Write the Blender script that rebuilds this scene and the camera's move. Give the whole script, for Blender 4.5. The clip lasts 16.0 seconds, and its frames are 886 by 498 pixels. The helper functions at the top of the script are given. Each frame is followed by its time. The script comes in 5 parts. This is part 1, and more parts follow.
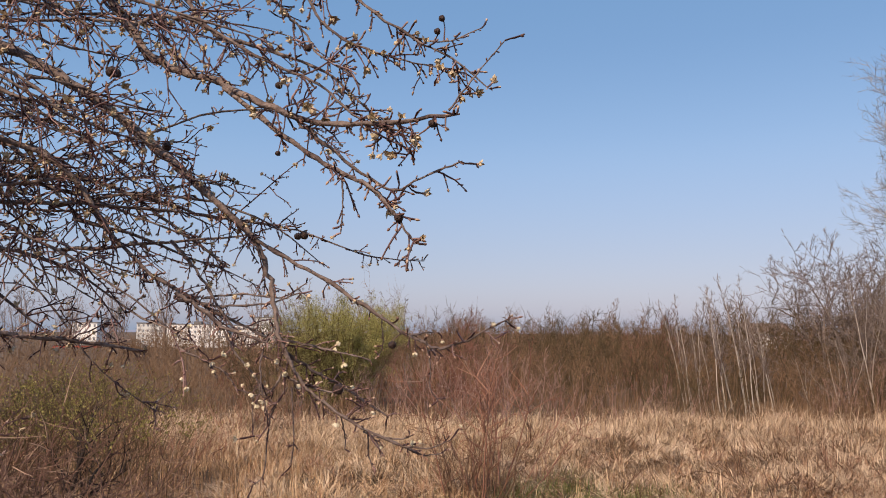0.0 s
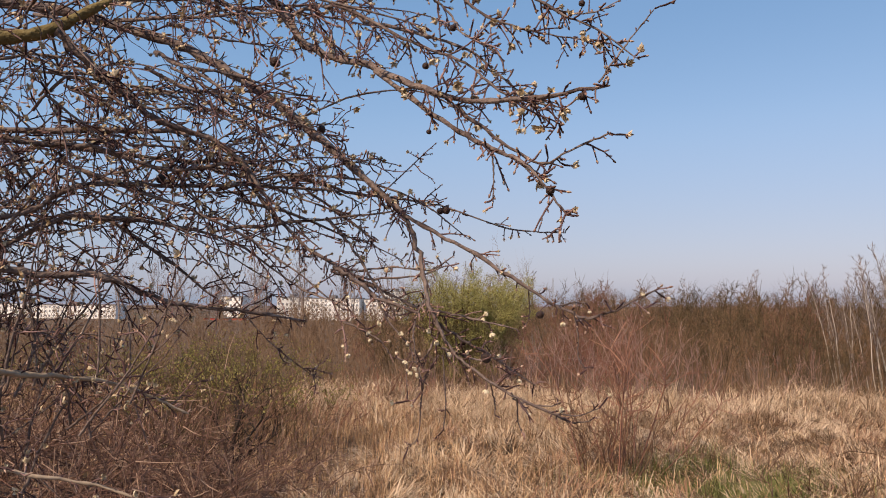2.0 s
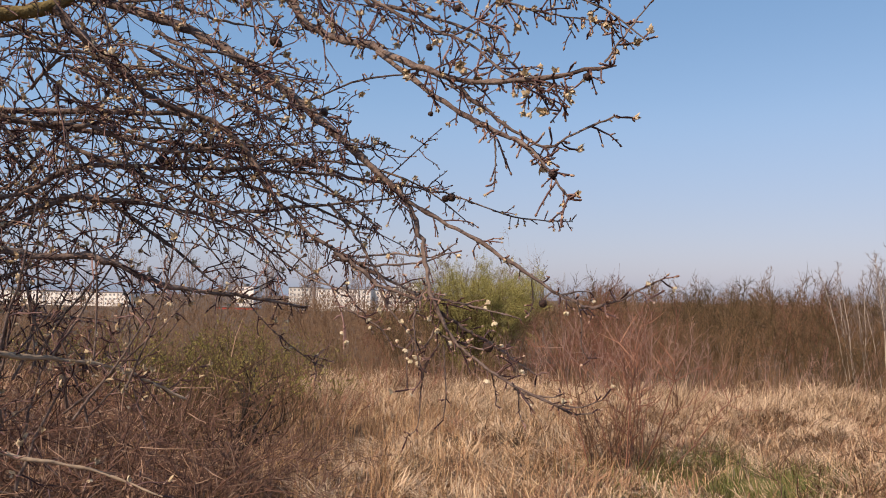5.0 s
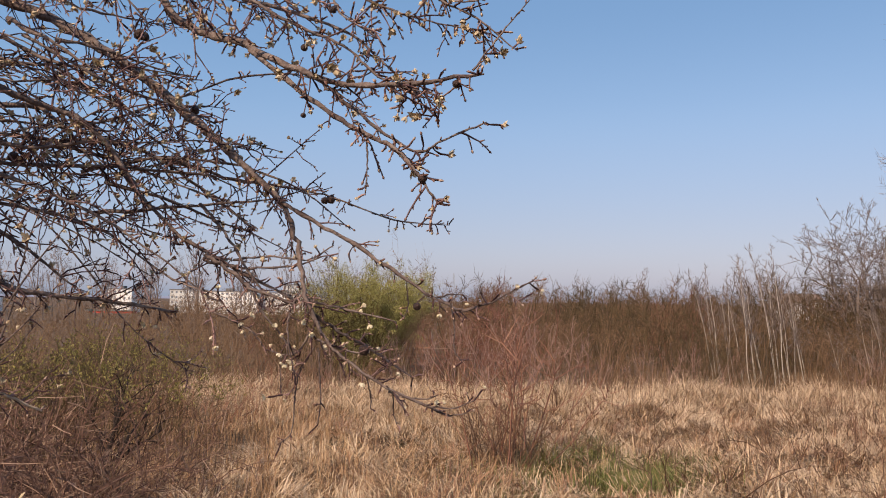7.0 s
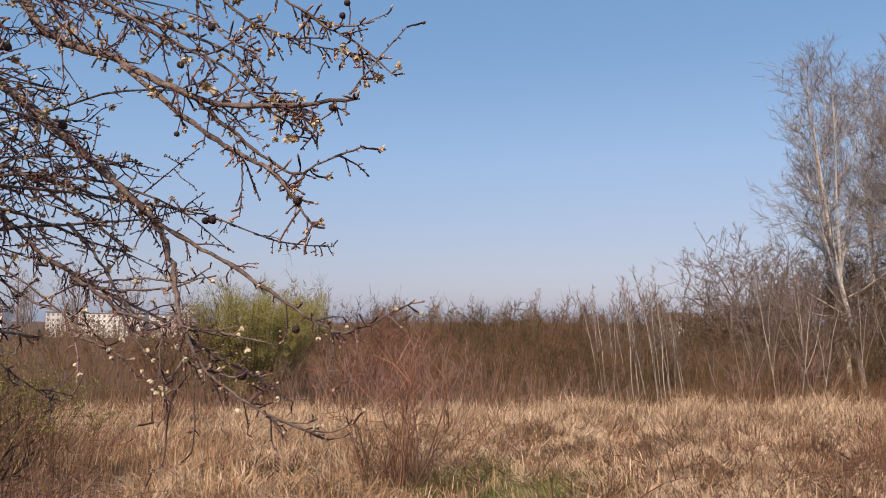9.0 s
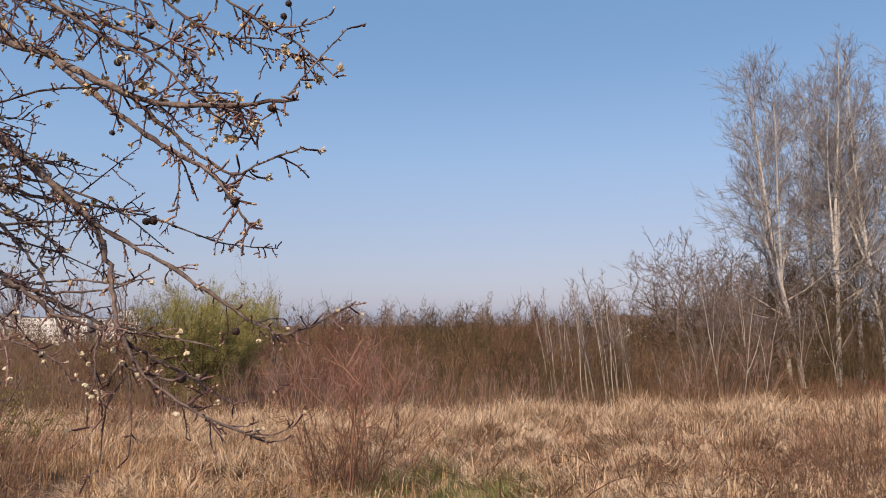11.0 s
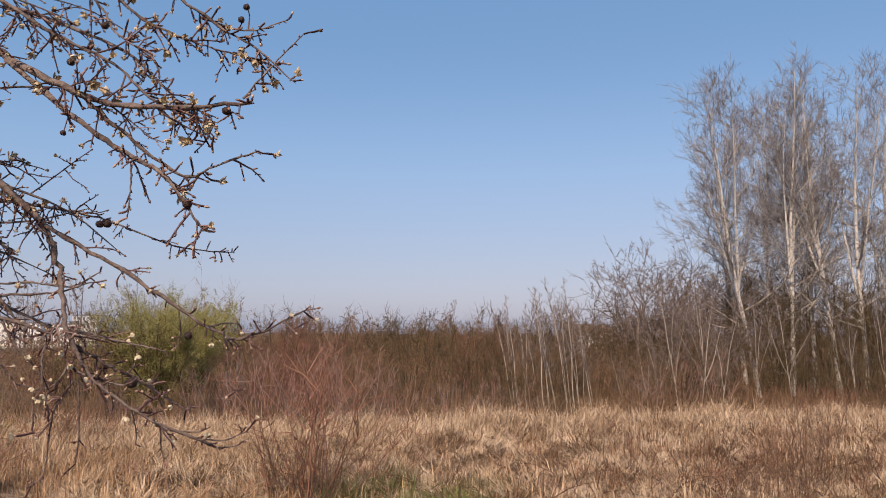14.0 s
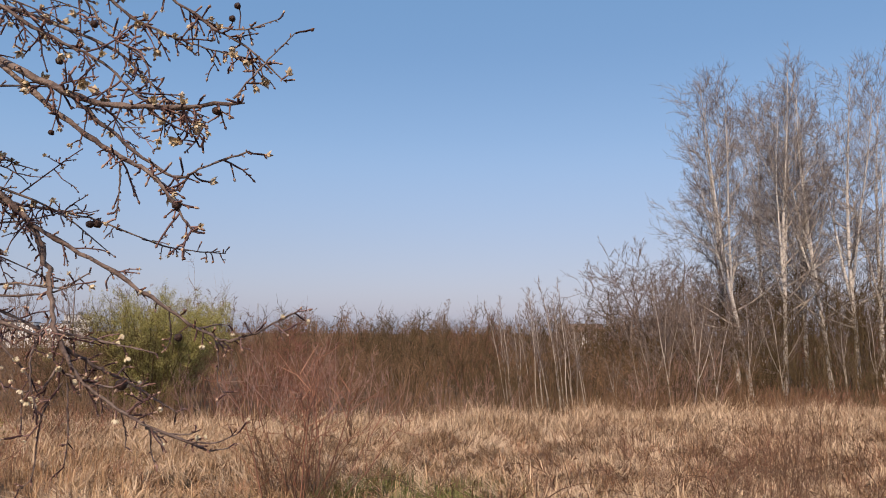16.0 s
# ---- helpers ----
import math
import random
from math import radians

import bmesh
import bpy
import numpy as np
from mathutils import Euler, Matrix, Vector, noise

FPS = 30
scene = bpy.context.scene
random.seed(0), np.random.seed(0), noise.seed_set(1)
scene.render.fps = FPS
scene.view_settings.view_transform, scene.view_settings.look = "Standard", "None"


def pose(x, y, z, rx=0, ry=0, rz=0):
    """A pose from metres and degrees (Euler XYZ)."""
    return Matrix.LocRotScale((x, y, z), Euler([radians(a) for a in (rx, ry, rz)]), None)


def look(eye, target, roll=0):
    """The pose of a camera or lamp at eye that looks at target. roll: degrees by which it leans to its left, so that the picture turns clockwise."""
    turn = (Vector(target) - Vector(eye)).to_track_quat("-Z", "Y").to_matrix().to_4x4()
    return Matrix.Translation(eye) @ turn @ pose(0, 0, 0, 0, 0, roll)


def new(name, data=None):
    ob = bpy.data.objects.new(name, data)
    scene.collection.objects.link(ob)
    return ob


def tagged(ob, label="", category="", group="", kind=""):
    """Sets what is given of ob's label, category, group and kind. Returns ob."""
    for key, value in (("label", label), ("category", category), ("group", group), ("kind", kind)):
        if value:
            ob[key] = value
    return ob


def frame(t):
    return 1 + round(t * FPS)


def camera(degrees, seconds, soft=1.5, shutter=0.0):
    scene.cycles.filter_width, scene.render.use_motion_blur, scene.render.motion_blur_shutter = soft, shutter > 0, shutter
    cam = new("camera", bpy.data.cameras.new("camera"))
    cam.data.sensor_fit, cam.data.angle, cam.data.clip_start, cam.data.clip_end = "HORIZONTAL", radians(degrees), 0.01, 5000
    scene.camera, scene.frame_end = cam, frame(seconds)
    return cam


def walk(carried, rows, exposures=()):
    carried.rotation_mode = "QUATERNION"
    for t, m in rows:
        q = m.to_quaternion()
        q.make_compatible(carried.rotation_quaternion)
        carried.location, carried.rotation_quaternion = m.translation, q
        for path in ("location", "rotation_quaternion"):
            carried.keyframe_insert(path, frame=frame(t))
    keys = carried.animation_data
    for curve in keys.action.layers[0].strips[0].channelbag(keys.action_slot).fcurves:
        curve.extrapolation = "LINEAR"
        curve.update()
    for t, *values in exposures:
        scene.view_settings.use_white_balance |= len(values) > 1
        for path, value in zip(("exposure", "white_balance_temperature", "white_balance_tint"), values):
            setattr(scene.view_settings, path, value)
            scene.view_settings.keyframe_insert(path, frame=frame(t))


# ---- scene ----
cam = camera(61.3, 16.0, soft=1.0)
PATH = [
    (0, (-0.013, 0.513, 1.646), (0.022, 2.501, 1.861), 0.3),
    (0.5, (-0.034, 0.504, 1.649), (-0.106, 2.49, 1.872), 0.4),
    (1, (-0.046, 0.496, 1.647), (-0.167, 2.482, 1.845), 0.9),
    (1.5, (-0.056, 0.477, 1.642), (-0.276, 2.459, 1.792), 0.8),
    (2, (-0.06, 0.463, 1.639), (-0.36, 2.436, 1.782), 0.2),
    (2.5, (-0.054, 0.464, 1.64), (-0.41, 2.427, 1.771), 0.6),
    (3, (-0.047, 0.476, 1.633), (-0.415, 2.439, 1.74), 0.7),
    (3.2, (-0.045, 0.480, 1.632), (-0.425, 2.441, 1.739), 0.7),
    (5.3, (-0.040, 0.512, 1.626), (-0.342, 2.485, 1.754), 1.2),
    (5.5, (-0.038, 0.514, 1.626), (-0.288, 2.494, 1.757), 1.3),
    (6, (-0.029, 0.515, 1.629), (-0.183, 2.505, 1.758), 0.9),
    (6.5, (-0.014, 0.513, 1.632), (-0.122, 2.506, 1.764), 0.6),
    (7, (-0.004, 0.508, 1.631), (-0.044, 2.504, 1.762), 0.7),
    (7.5, (0.003, 0.516, 1.63), (0.029, 2.51, 1.775), 0.9),
    (8, (0.013, 0.508, 1.632), (0.116, 2.499, 1.786), 0.6),
    (8.5, (0.024, 0.498, 1.632), (0.197, 2.484, 1.796), 0.5),
    (9, (0.036, 0.494, 1.635), (0.269, 2.471, 1.823), 0.3),
    (9.2, (0.039, 0.493, 1.635), (0.275, 2.470, 1.826), 0.2),
    (11.3, (0.063, 0.476, 1.630), (0.429, 2.432, 1.828), 0.2),
    (11.5, (0.064, 0.473, 1.629), (0.43, 2.429, 1.83), 0.3),
    (12, (0.067, 0.463, 1.626), (0.445, 2.416, 1.837), 0.4),
    (12.5, (0.07, 0.476, 1.628), (0.462, 2.427, 1.831), 0.4),
    (13, (0.07, 0.466, 1.628), (0.464, 2.414, 1.85), 0.1),
    (13.5, (0.075, 0.469, 1.629), (0.504, 2.411, 1.844), 0.2),
    (14, (0.079, 0.466, 1.626), (0.528, 2.403, 1.844), 0.5),
    (14.5, (0.077, 0.461, 1.629), (0.493, 2.404, 1.856), 0.3),
    (15, (0.08, 0.468, 1.631), (0.512, 2.407, 1.862), 0.4),
    (15.5, (0.085, 0.461, 1.63), (0.553, 2.393, 1.852), 0.5),
    (16, (0.084, 0.476, 1.631), (0.549, 2.409, 1.848), 0.5),
]
walk(cam, [(t, look(eye, target, roll)) for t, eye, target, roll in PATH],
     exposures=((0, 0.06, 6700, 16), (3, 0.09, 6850, 16), (6, 0.07, 6800, 16), (9, 0.03, 6700, 16), (16, 0.0, 6620, 16)))

# ---- light ----
SUN_ELEVATION, SUN_FROM = radians(42), radians(212)   # south-west, over the shoulder

world = bpy.data.worlds.new("world")
scene.world = world
world.use_nodes = True
wn = world.node_tree.nodes
sky = wn.new("ShaderNodeTexSky")
sky.sky_type = 'NISHITA'
sky.sun_disc = False
sky.sun_elevation, sky.sun_rotation = SUN_ELEVATION, SUN_FROM
sky.air_density, sky.dust_density, sky.ozone_density, sky.altitude = 1.0, 1.0, 6.0, 100
wn["Background"].inputs["Strength"].default_value = 0.154
haze = wn.new("ShaderNodeHueSaturation")
haze.inputs["Saturation"].default_value = 0.86
cast = wn.new("ShaderNodeMix")
cast.data_type, cast.blend_type = 'RGBA', 'MULTIPLY'
cast.inputs[0].default_value = 1.0
cast.inputs[7].default_value = (0.745, 0.49, 0.40, 1)
world.node_tree.links.new(sky.outputs[0], haze.inputs["Color"])
world.node_tree.links.new(haze.outputs[0], cast.inputs[6])
veil = wn.new("ShaderNodeMix")
veil.data_type, veil.blend_type = 'RGBA', 'ADD'
veil.inputs[0].default_value = 1.0
veil.inputs[7].default_value = (0.50, 1.66, 2.92, 1)
world.node_tree.links.new(cast.outputs[2], veil.inputs[6])
# the haze near the horizon thins out upwards
way_up = wn.new("ShaderNodeSeparateXYZ")
world.node_tree.links.new(wn.new("ShaderNodeTexCoord").outputs["Generated"], way_up.inputs[0])
air = wn.new("ShaderNodeValToRGB")
air.color_ramp.interpolation = 'B_SPLINE'
steps = ((0.0, (0.83, 0.79, 0.77)), (0.10, (0.87, 0.83, 0.80)), (0.19, (0.91, 0.93, 0.92)), (0.25, (0.87, 0.93, 0.94)), (0.36, (0.73, 0.82, 0.88)), (1.0, (0.73, 0.82, 0.88)))
for i, (at, c) in enumerate(steps):
    stop = air.color_ramp.elements[i] if i < 2 else air.color_ramp.elements.new(at)
    stop.position, stop.color = at, (*c, 1)
world.node_tree.links.new(way_up.outputs[2], air.inputs[0])
clear = wn.new("ShaderNodeMix")
clear.data_type, clear.blend_type = 'RGBA', 'MULTIPLY'
clear.inputs[0].default_value = 1.0
world.node_tree.links.new(veil.outputs[2], clear.inputs[6])
world.node_tree.links.new(air.outputs[0], clear.inputs[7])
world.node_tree.links.new(clear.outputs[2], wn["Background"].inputs["Color"])

sun = new("sun", bpy.data.lights.new("sun", 'SUN'))
sun.data.energy, sun.data.angle, sun.data.color = 5.0, radians(0.6), (1.0, 0.81, 0.60)
sun_way = Vector((math.sin(SUN_FROM) * math.cos(SUN_ELEVATION), math.cos(SUN_FROM) * math.cos(SUN_ELEVATION), math.sin(SUN_ELEVATION)))
sun.matrix_world = look(sun_way * 60, (0, 0, 0))


# ---- materials ----
def material(name, stops, scale=6.0, rough=0.9, island=0.5, bump=0.0, specular=0.25, stretch=(1, 1, 1), detail=5.0):
    """Colour from a ramp, driven by a mix of noise at two scales and of each loose piece's own chance."""
    m = bpy.data.materials.new(name)
    m.use_nodes = True
    n, l = m.node_tree.nodes, m.node_tree.links
    shader = n["Principled BSDF"]
    shader.inputs["Roughness"].default_value = rough
    shader.inputs["Specular IOR Level"].default_value = specular
    place = n.new("ShaderNodeTexCoord")
    mapping = n.new("ShaderNodeMapping")
    mapping.inputs["Scale"].default_value = stretch
    l.new(place.outputs["Object"], mapping.inputs[0])
    coarse, fine = n.new("ShaderNodeTexNoise"), n.new("ShaderNodeTexNoise")
    coarse.inputs["Scale"].default_value, fine.inputs["Scale"].default_value = scale * 0.15, scale
    coarse.inputs["Detail"].default_value, fine.inputs["Detail"].default_value = 3.0, detail
    for t in (coarse, fine):
        l.new(mapping.outputs[0], t.inputs["Vector"])
    mix = n.new("ShaderNodeMix")
    mix.inputs[0].default_value = 0.5
    l.new(coarse.outputs[0], mix.inputs[2])
    l.new(fine.outputs[0], mix.inputs[3])
    geometry = n.new("ShaderNodeNewGeometry")
    mix2 = n.new("ShaderNodeMix")
    mix2.inputs[0].default_value = island
    l.new(mix.outputs[0], mix2.inputs[2])
    l.new(geometry.outputs["Random Per Island"], mix2.inputs[3])
    ramp = n.new("ShaderNodeValToRGB")
    e = ramp.color_ramp.elements
    spread = 0.30 * (1 - island)
    for i, c in enumerate(stops):
        at = spread + (1 - 2 * spread) * i / max(1, len(stops) - 1)
        if i < 2:
            e[i].position, e[i].color = at, (*c, 1)
        else:
            e.new(at).color = (*c, 1)
    l.new(mix2.outputs[0], ramp.inputs[0])
    l.new(ramp.outputs[0], shader.inputs["Base Color"])
    if bump:
        b = n.new("ShaderNodeBump")
        b.inputs["Strength"].default_value, b.inputs["Distance"].default_value = bump, 0.02
        l.new(fine.outputs[0], b.inputs["Height"])
        l.new(b.outputs[0], shader.inputs["Normal"])
    return m


SOIL = material("soil_and_thatch", [(0.0561, 0.0367, 0.024), (0.112, 0.0724, 0.0418), (0.184, 0.125, 0.073)], 9, bump=0.6, island=0)
STRAW = material("dry_straw", [(0.125, 0.066, 0.034), (0.385, 0.232, 0.126), (0.60, 0.405, 0.232), (0.77, 0.62, 0.405)], 7, island=0.55, rough=0.75)
BLEACHED = material("bleached_straw", [(0.17, 0.105, 0.06), (0.52, 0.375, 0.24), (0.73, 0.565, 0.395)], 7, island=0.5, rough=0.8)
STALK = material("tan_stalks", [(0.14, 0.076, 0.041), (0.36, 0.22, 0.122), (0.56, 0.39, 0.23)], 6, island=0.7)
RUSSET = material("russet_straw", [(0.085, 0.042, 0.025), (0.25, 0.132, 0.075), (0.44, 0.262, 0.152)], 7, island=0.55, rough=0.75)
GREEN = material("green_grass", [(0.075, 0.085, 0.028), (0.15, 0.165, 0.05), (0.28, 0.25, 0.10)], 5, island=0.6, rough=0.7)
WEED = material("dry_weed_stems", [(0.085, 0.045, 0.028), (0.195, 0.105, 0.063), (0.34, 0.21, 0.125)], 5, island=0.7)
BRAMBLE = material("bramble_canes", [(0.025, 0.013, 0.010), (0.076, 0.038, 0.028), (0.165, 0.092, 0.066), (0.44, 0.30, 0.21)], 5, island=0.8)
DARKWEED = material("dark_weed_stems", [(0.058, 0.033, 0.022), (0.135, 0.078, 0.050), (0.27, 0.165, 0.105)], 5, island=0.7)
BLACKWOOD = material("dark_dead_bark", [(0.010, 0.007, 0.006), (0.026, 0.018, 0.014), (0.06, 0.042, 0.032)], 30, island=0.3, bump=0.5)
REDWEED = material("reddish_weed_stems", [(0.125, 0.054, 0.036), (0.28, 0.134, 0.09), (0.44, 0.24, 0.16)], 5, island=0.7)
SHRUB = material("brown_shrub_twigs", [(0.085, 0.049, 0.028), (0.182, 0.110, 0.063), (0.29, 0.186, 0.113)], 3, island=0.5)
REDSHRUB = material("reddish_shrub_twigs", [(0.095, 0.040, 0.029), (0.195, 0.088, 0.062), (0.29, 0.148, 0.106)], 3, island=0.5)
FADED = material("faded_shrub_twigs", [(0.112, 0.068, 0.041), (0.22, 0.139, 0.085), (0.33, 0.226, 0.142)], 3, island=0.5)
OLIVE = material("olive_shrub_twigs", [(0.040, 0.028, 0.015), (0.095, 0.066, 0.033), (0.165, 0.12, 0.064)], 3, island=0.5)
GREYWOOD = material("grey_bare_twigs", [(0.085, 0.064, 0.056), (0.185, 0.142, 0.122), (0.34, 0.275, 0.235)], 3, island=0.6)
CROWN = material("birch_twigs", [(0.096, 0.084, 0.082), (0.225, 0.201, 0.195), (0.48, 0.446, 0.43)], 3, island=0.6)
# a lighter GREYWOOD: the haze over the farthest trees is put into the colour
HAZETWIG = material("haze_paled_twigs", [(0.13, 0.104, 0.098), (0.25, 0.207, 0.192), (0.40, 0.345, 0.315)], 3, island=0.6)
PINKSTEM = material("pinkish_stems", [(0.17, 0.0915, 0.0766), (0.319, 0.194, 0.158), (0.468, 0.322, 0.27)], 5, island=0.6)
PALE = material("pale_sapling_bark", [(0.30, 0.255, 0.205), (0.46, 0.405, 0.34), (0.61, 0.555, 0.48)], 8, island=0.5)
LEAF = material("young_willow_leaves", [(0.17, 0.16, 0.055), (0.31, 0.285, 0.09), (0.44, 0.405, 0.155)], 3, island=0.4, rough=0.6)
BUDGREEN = material("opening_buds", [(0.12, 0.105, 0.035), (0.22, 0.19, 0.058), (0.40, 0.34, 0.13)], 3, island=0.7)
BARK = material("apple_bark", [(0.026, 0.018, 0.0175), (0.085, 0.061, 0.055), (0.19, 0.146, 0.127), (0.30, 0.245, 0.205)], 60, island=0.1, bump=0.7)
LICHEN = material("lichened_apple_bark", [(0.06, 0.045, 0.018), (0.155, 0.122, 0.052), (0.27, 0.215, 0.10)], 50, island=0.1, bump=0.7)
TWIG = material("apple_twig_bark", [(0.019, 0.0092, 0.011), (0.070, 0.034, 0.034), (0.39, 0.25, 0.225)], 40, island=0.6, rough=0.65)
BUD = material("apple_bud_scales", [(0.085, 0.04, 0.034), (0.30, 0.175, 0.13), (0.66, 0.51, 0.38)], 60, island=0.5)
LEAFLET = material("unfolding_apple_leaves", [(0.30, 0.21, 0.13), (0.50, 0.40, 0.255), (0.72, 0.64, 0.48)], 60, island=0.5, rough=0.7)
PETAL = material("pale_blossom_buds", [(0.50, 0.42, 0.24), (0.66, 0.58, 0.42), (0.74, 0.69, 0.56)], 60, island=0.5, rough=0.6)
WITHERED = material("withered_apple_skin", [(0.012, 0.009, 0.009), (0.035, 0.022, 0.02), (0.07, 0.04, 0.03)], 90, island=0.1, rough=0.55, bump=0.8)
DEADWOOD = material("pale_dead_wood", [(0.18, 0.13, 0.09), (0.36, 0.28, 0.20), (0.50, 0.42, 0.32)], 30, island=0.2, bump=0.5)
PLASTER = material("white_render", [(0.66, 0.65, 0.62), (0.76, 0.75, 0.72), (0.80, 0.79, 0.77)], 0.3, island=0)
GREYWALL = material("grey_wall_panels", [(0.44, 0.44, 0.43), (0.54, 0.54, 0.52), (0.60, 0.60, 0.57)], 0.3, island=0)
REDWALL = material("red_painted_wall", [(0.36, 0.06, 0.05), (0.45, 0.09, 0.07), (0.50, 0.13, 0.10)], 0.3, island=0)
ROOFING = material("grey_roofing", [(0.12, 0.11, 0.11), (0.18, 0.17, 0.16), (0.22, 0.21, 0.20)], 0.5, island=0)
TILES = material("brown_roof_tiles", [(0.13, 0.09, 0.075), (0.18, 0.13, 0.11), (0.23, 0.17, 0.145)], 1, island=0)
GLASS = material("dark_window_glass", [(0.16, 0.18, 0.20), (0.22, 0.24, 0.27), (0.28, 0.30, 0.33)], 0.5, island=0, rough=0.15, specular=0.6)
STEEL = material("galvanised_steel", [(0.30, 0.31, 0.33), (0.38, 0.39, 0.41), (0.45, 0.46, 0.48)], 2, island=0, rough=0.5)
# the blue of the distant air is mixed into the hills' base colour
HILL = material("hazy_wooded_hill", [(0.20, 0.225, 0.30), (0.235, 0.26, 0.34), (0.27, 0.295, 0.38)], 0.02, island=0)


def birch_bark():
    """White bark with dark cross bands that grow rough and dark towards the foot."""
    m = material("birch_bark", [(0.46, 0.42, 0.38), (0.62, 0.58, 0.53), (0.75, 0.72, 0.68)], 8, island=0.3, bump=0.4)
    n, l = m.node_tree.nodes, m.node_tree.links
    shader = n["Principled BSDF"]
    base = shader.inputs["Base Color"].links[0].from_socket
    place = n.new("ShaderNodeTexCoord")
    mapping = n.new("ShaderNodeMapping")
    mapping.inputs["Scale"].default_value = (3, 3, 9)
    l.new(place.outputs["Object"], mapping.inputs[0])
    t = n.new("ShaderNodeTexNoise")
    t.inputs["Scale"].default_value, t.inputs["Detail"].default_value = 2.0, 4.0
    l.new(mapping.outputs[0], t.inputs["Vector"])
    band = n.new("ShaderNodeMapRange")
    band.inputs[1].default_value, band.inputs[2].default_value = 0.58, 0.72
    l.new(t.outputs[0], band.inputs[0])
    mix = n.new("ShaderNodeMix")
    mix.data_type = 'RGBA'
    l.new(band.outputs[0], mix.inputs[0])
    l.new(base, mix.inputs[6])
    mix.inputs[7].default_value = (0.07, 0.055, 0.045, 1)
    l.new(mix.outputs[2], shader.inputs["Base Color"])
    return m


BIRCH = birch_bark()


# ---- mesh helpers ----
def mesh_of(name, verts, quads=None, tris=None, smooth=True):
    """A mesh from arrays of corners, four-sided and three-sided faces."""
    me = bpy.data.meshes.new(name)
    verts = np.asarray(verts, np.float32).reshape(-1, 3)
    quads = np.zeros((0, 4), np.int32) if quads is None else np.asarray(quads, np.int32).reshape(-1, 4)
    tris = np.zeros((0, 3), np.int32) if tris is None else np.asarray(tris, np.int32).reshape(-1, 3)
    me.vertices.add(len(verts))
    me.vertices.foreach_set("co", verts.ravel())
    loops = np.concatenate([quads.ravel(), tris.ravel()])
    me.loops.add(len(loops))
    me.loops.foreach_set("vertex_index", loops)
    starts = np.concatenate([np.arange(len(quads)) * 4, len(quads) * 4 + np.arange(len(tris)) * 3]).astype(np.int32)
    me.polygons.add(len(starts))
    me.polygons.foreach_set("loop_start", starts)
    me.polygons.foreach_set("use_smooth", np.full(len(starts), smooth))
    me.update(calc_edges=True)
    return me


def part(name, shape, mat, parent=None, label="", at=None):
    """Links a mesh or a bmesh as ONE object under a thing or a part."""
    if isinstance(shape, bmesh.types.BMesh):
        me = bpy.data.meshes.new(name)
        shape.to_mesh(me)
        shape.free()
    else:
        me = shape
    if not me.materials:
        me.materials.append(mat)
    ob = new(name, me)
    ob.parent = parent
    if at is not None:
        ob.matrix_basis = at
    if label:
        ob["label"] = label
    return ob


def thing(name, label, category, group="", at=None):
    ob = new(name)
    ob.empty_display_size = 0.1
    if at is not None:
        ob.matrix_basis = at
    return tagged(ob, label, category, group)


class Tubes:
    """Gathers tapered round stems and turns them all into one mesh."""

    def __init__(self, sides=3):
        self.sides, self.lots = sides, {}

    def add(self, points, radii):
        self.lots.setdefault(len(points), []).append((points, radii))

    def mesh(self, name):
        verts, quads, count, k = [], [], 0, self.sides
        turn = np.arange(k) * 2 * np.pi / k
        for n, lot in self.lots.items():
            p = np.array([a for a, _ in lot], float)
            r = np.array([b for _, b in lot], float)
            way = np.gradient(p, axis=1)
            way /= np.linalg.norm(way, axis=2, keepdims=True) + 1e-9
            ref = np.where(np.abs(way[:, :1, 2:3]) > 0.8, np.array([1.0, 0.1, 0]), np.array([0.1, 0.0, 1.0]))
            a = np.cross(way, np.broadcast_to(ref, way.shape))
            a /= np.linalg.norm(a, axis=2, keepdims=True) + 1e-9
            b = np.cross(way, a)
            ring = p[:, :, None] + r[:, :, None, None] * (a[:, :, None] * np.cos(turn)[:, None] + b[:, :, None] * np.sin(turn)[:, None])
            m = len(lot)
            verts.append(ring.reshape(-1, 3))
            i = count + (np.arange(m) * n * k)[:, None, None] + (np.arange(n - 1) * k)[None, :, None] + np.arange(k)[None, None]
            j = count + (np.arange(m) * n * k)[:, None, None] + (np.arange(n - 1) * k)[None, :, None] + (np.arange(k)[None, None] + 1) % k
            quads.append(np.stack([i, j, j + k, i + k], -1).reshape(-1, 4))
            count += m * n * k
        return mesh_of(name, np.concatenate(verts), np.concatenate(quads))


def stem(rng, start, way, length, n=4, wander=0.12, lift=0.0):
    """Points along one growing stem: it wanders, and bends up (lift > 0) or droops."""
    p, d = np.array(start, float), np.array(way, float)
    d /= np.linalg.norm(d)
    out = [p]
    for _ in range(n):
        d = d + rng.normal(0, wander, 3) + np.array([0, 0, lift / n])
        d /= np.linalg.norm(d)
        p = p + d * length / n
        out.append(p)
    return np.array(out), d


def aside(rng, way, angle):
    """A way that leaves the given one by about that many degrees, to a side left to chance."""
    w = np.array(way) / np.linalg.norm(way)
    v = np.cross(w, rng.normal(0, 1, 3))
    v /= np.linalg.norm(v) + 1e-9
    a = math.radians(angle)
    return w * math.cos(a) + v * math.sin(a)


def along(points, f):
    """The place and way at the share f of a row of points."""
    x = min(f, 0.999) * (len(points) - 1)
    i = int(x)
    return points[i] + (points[i + 1] - points[i]) * (x - i), points[i + 1] - points[i]


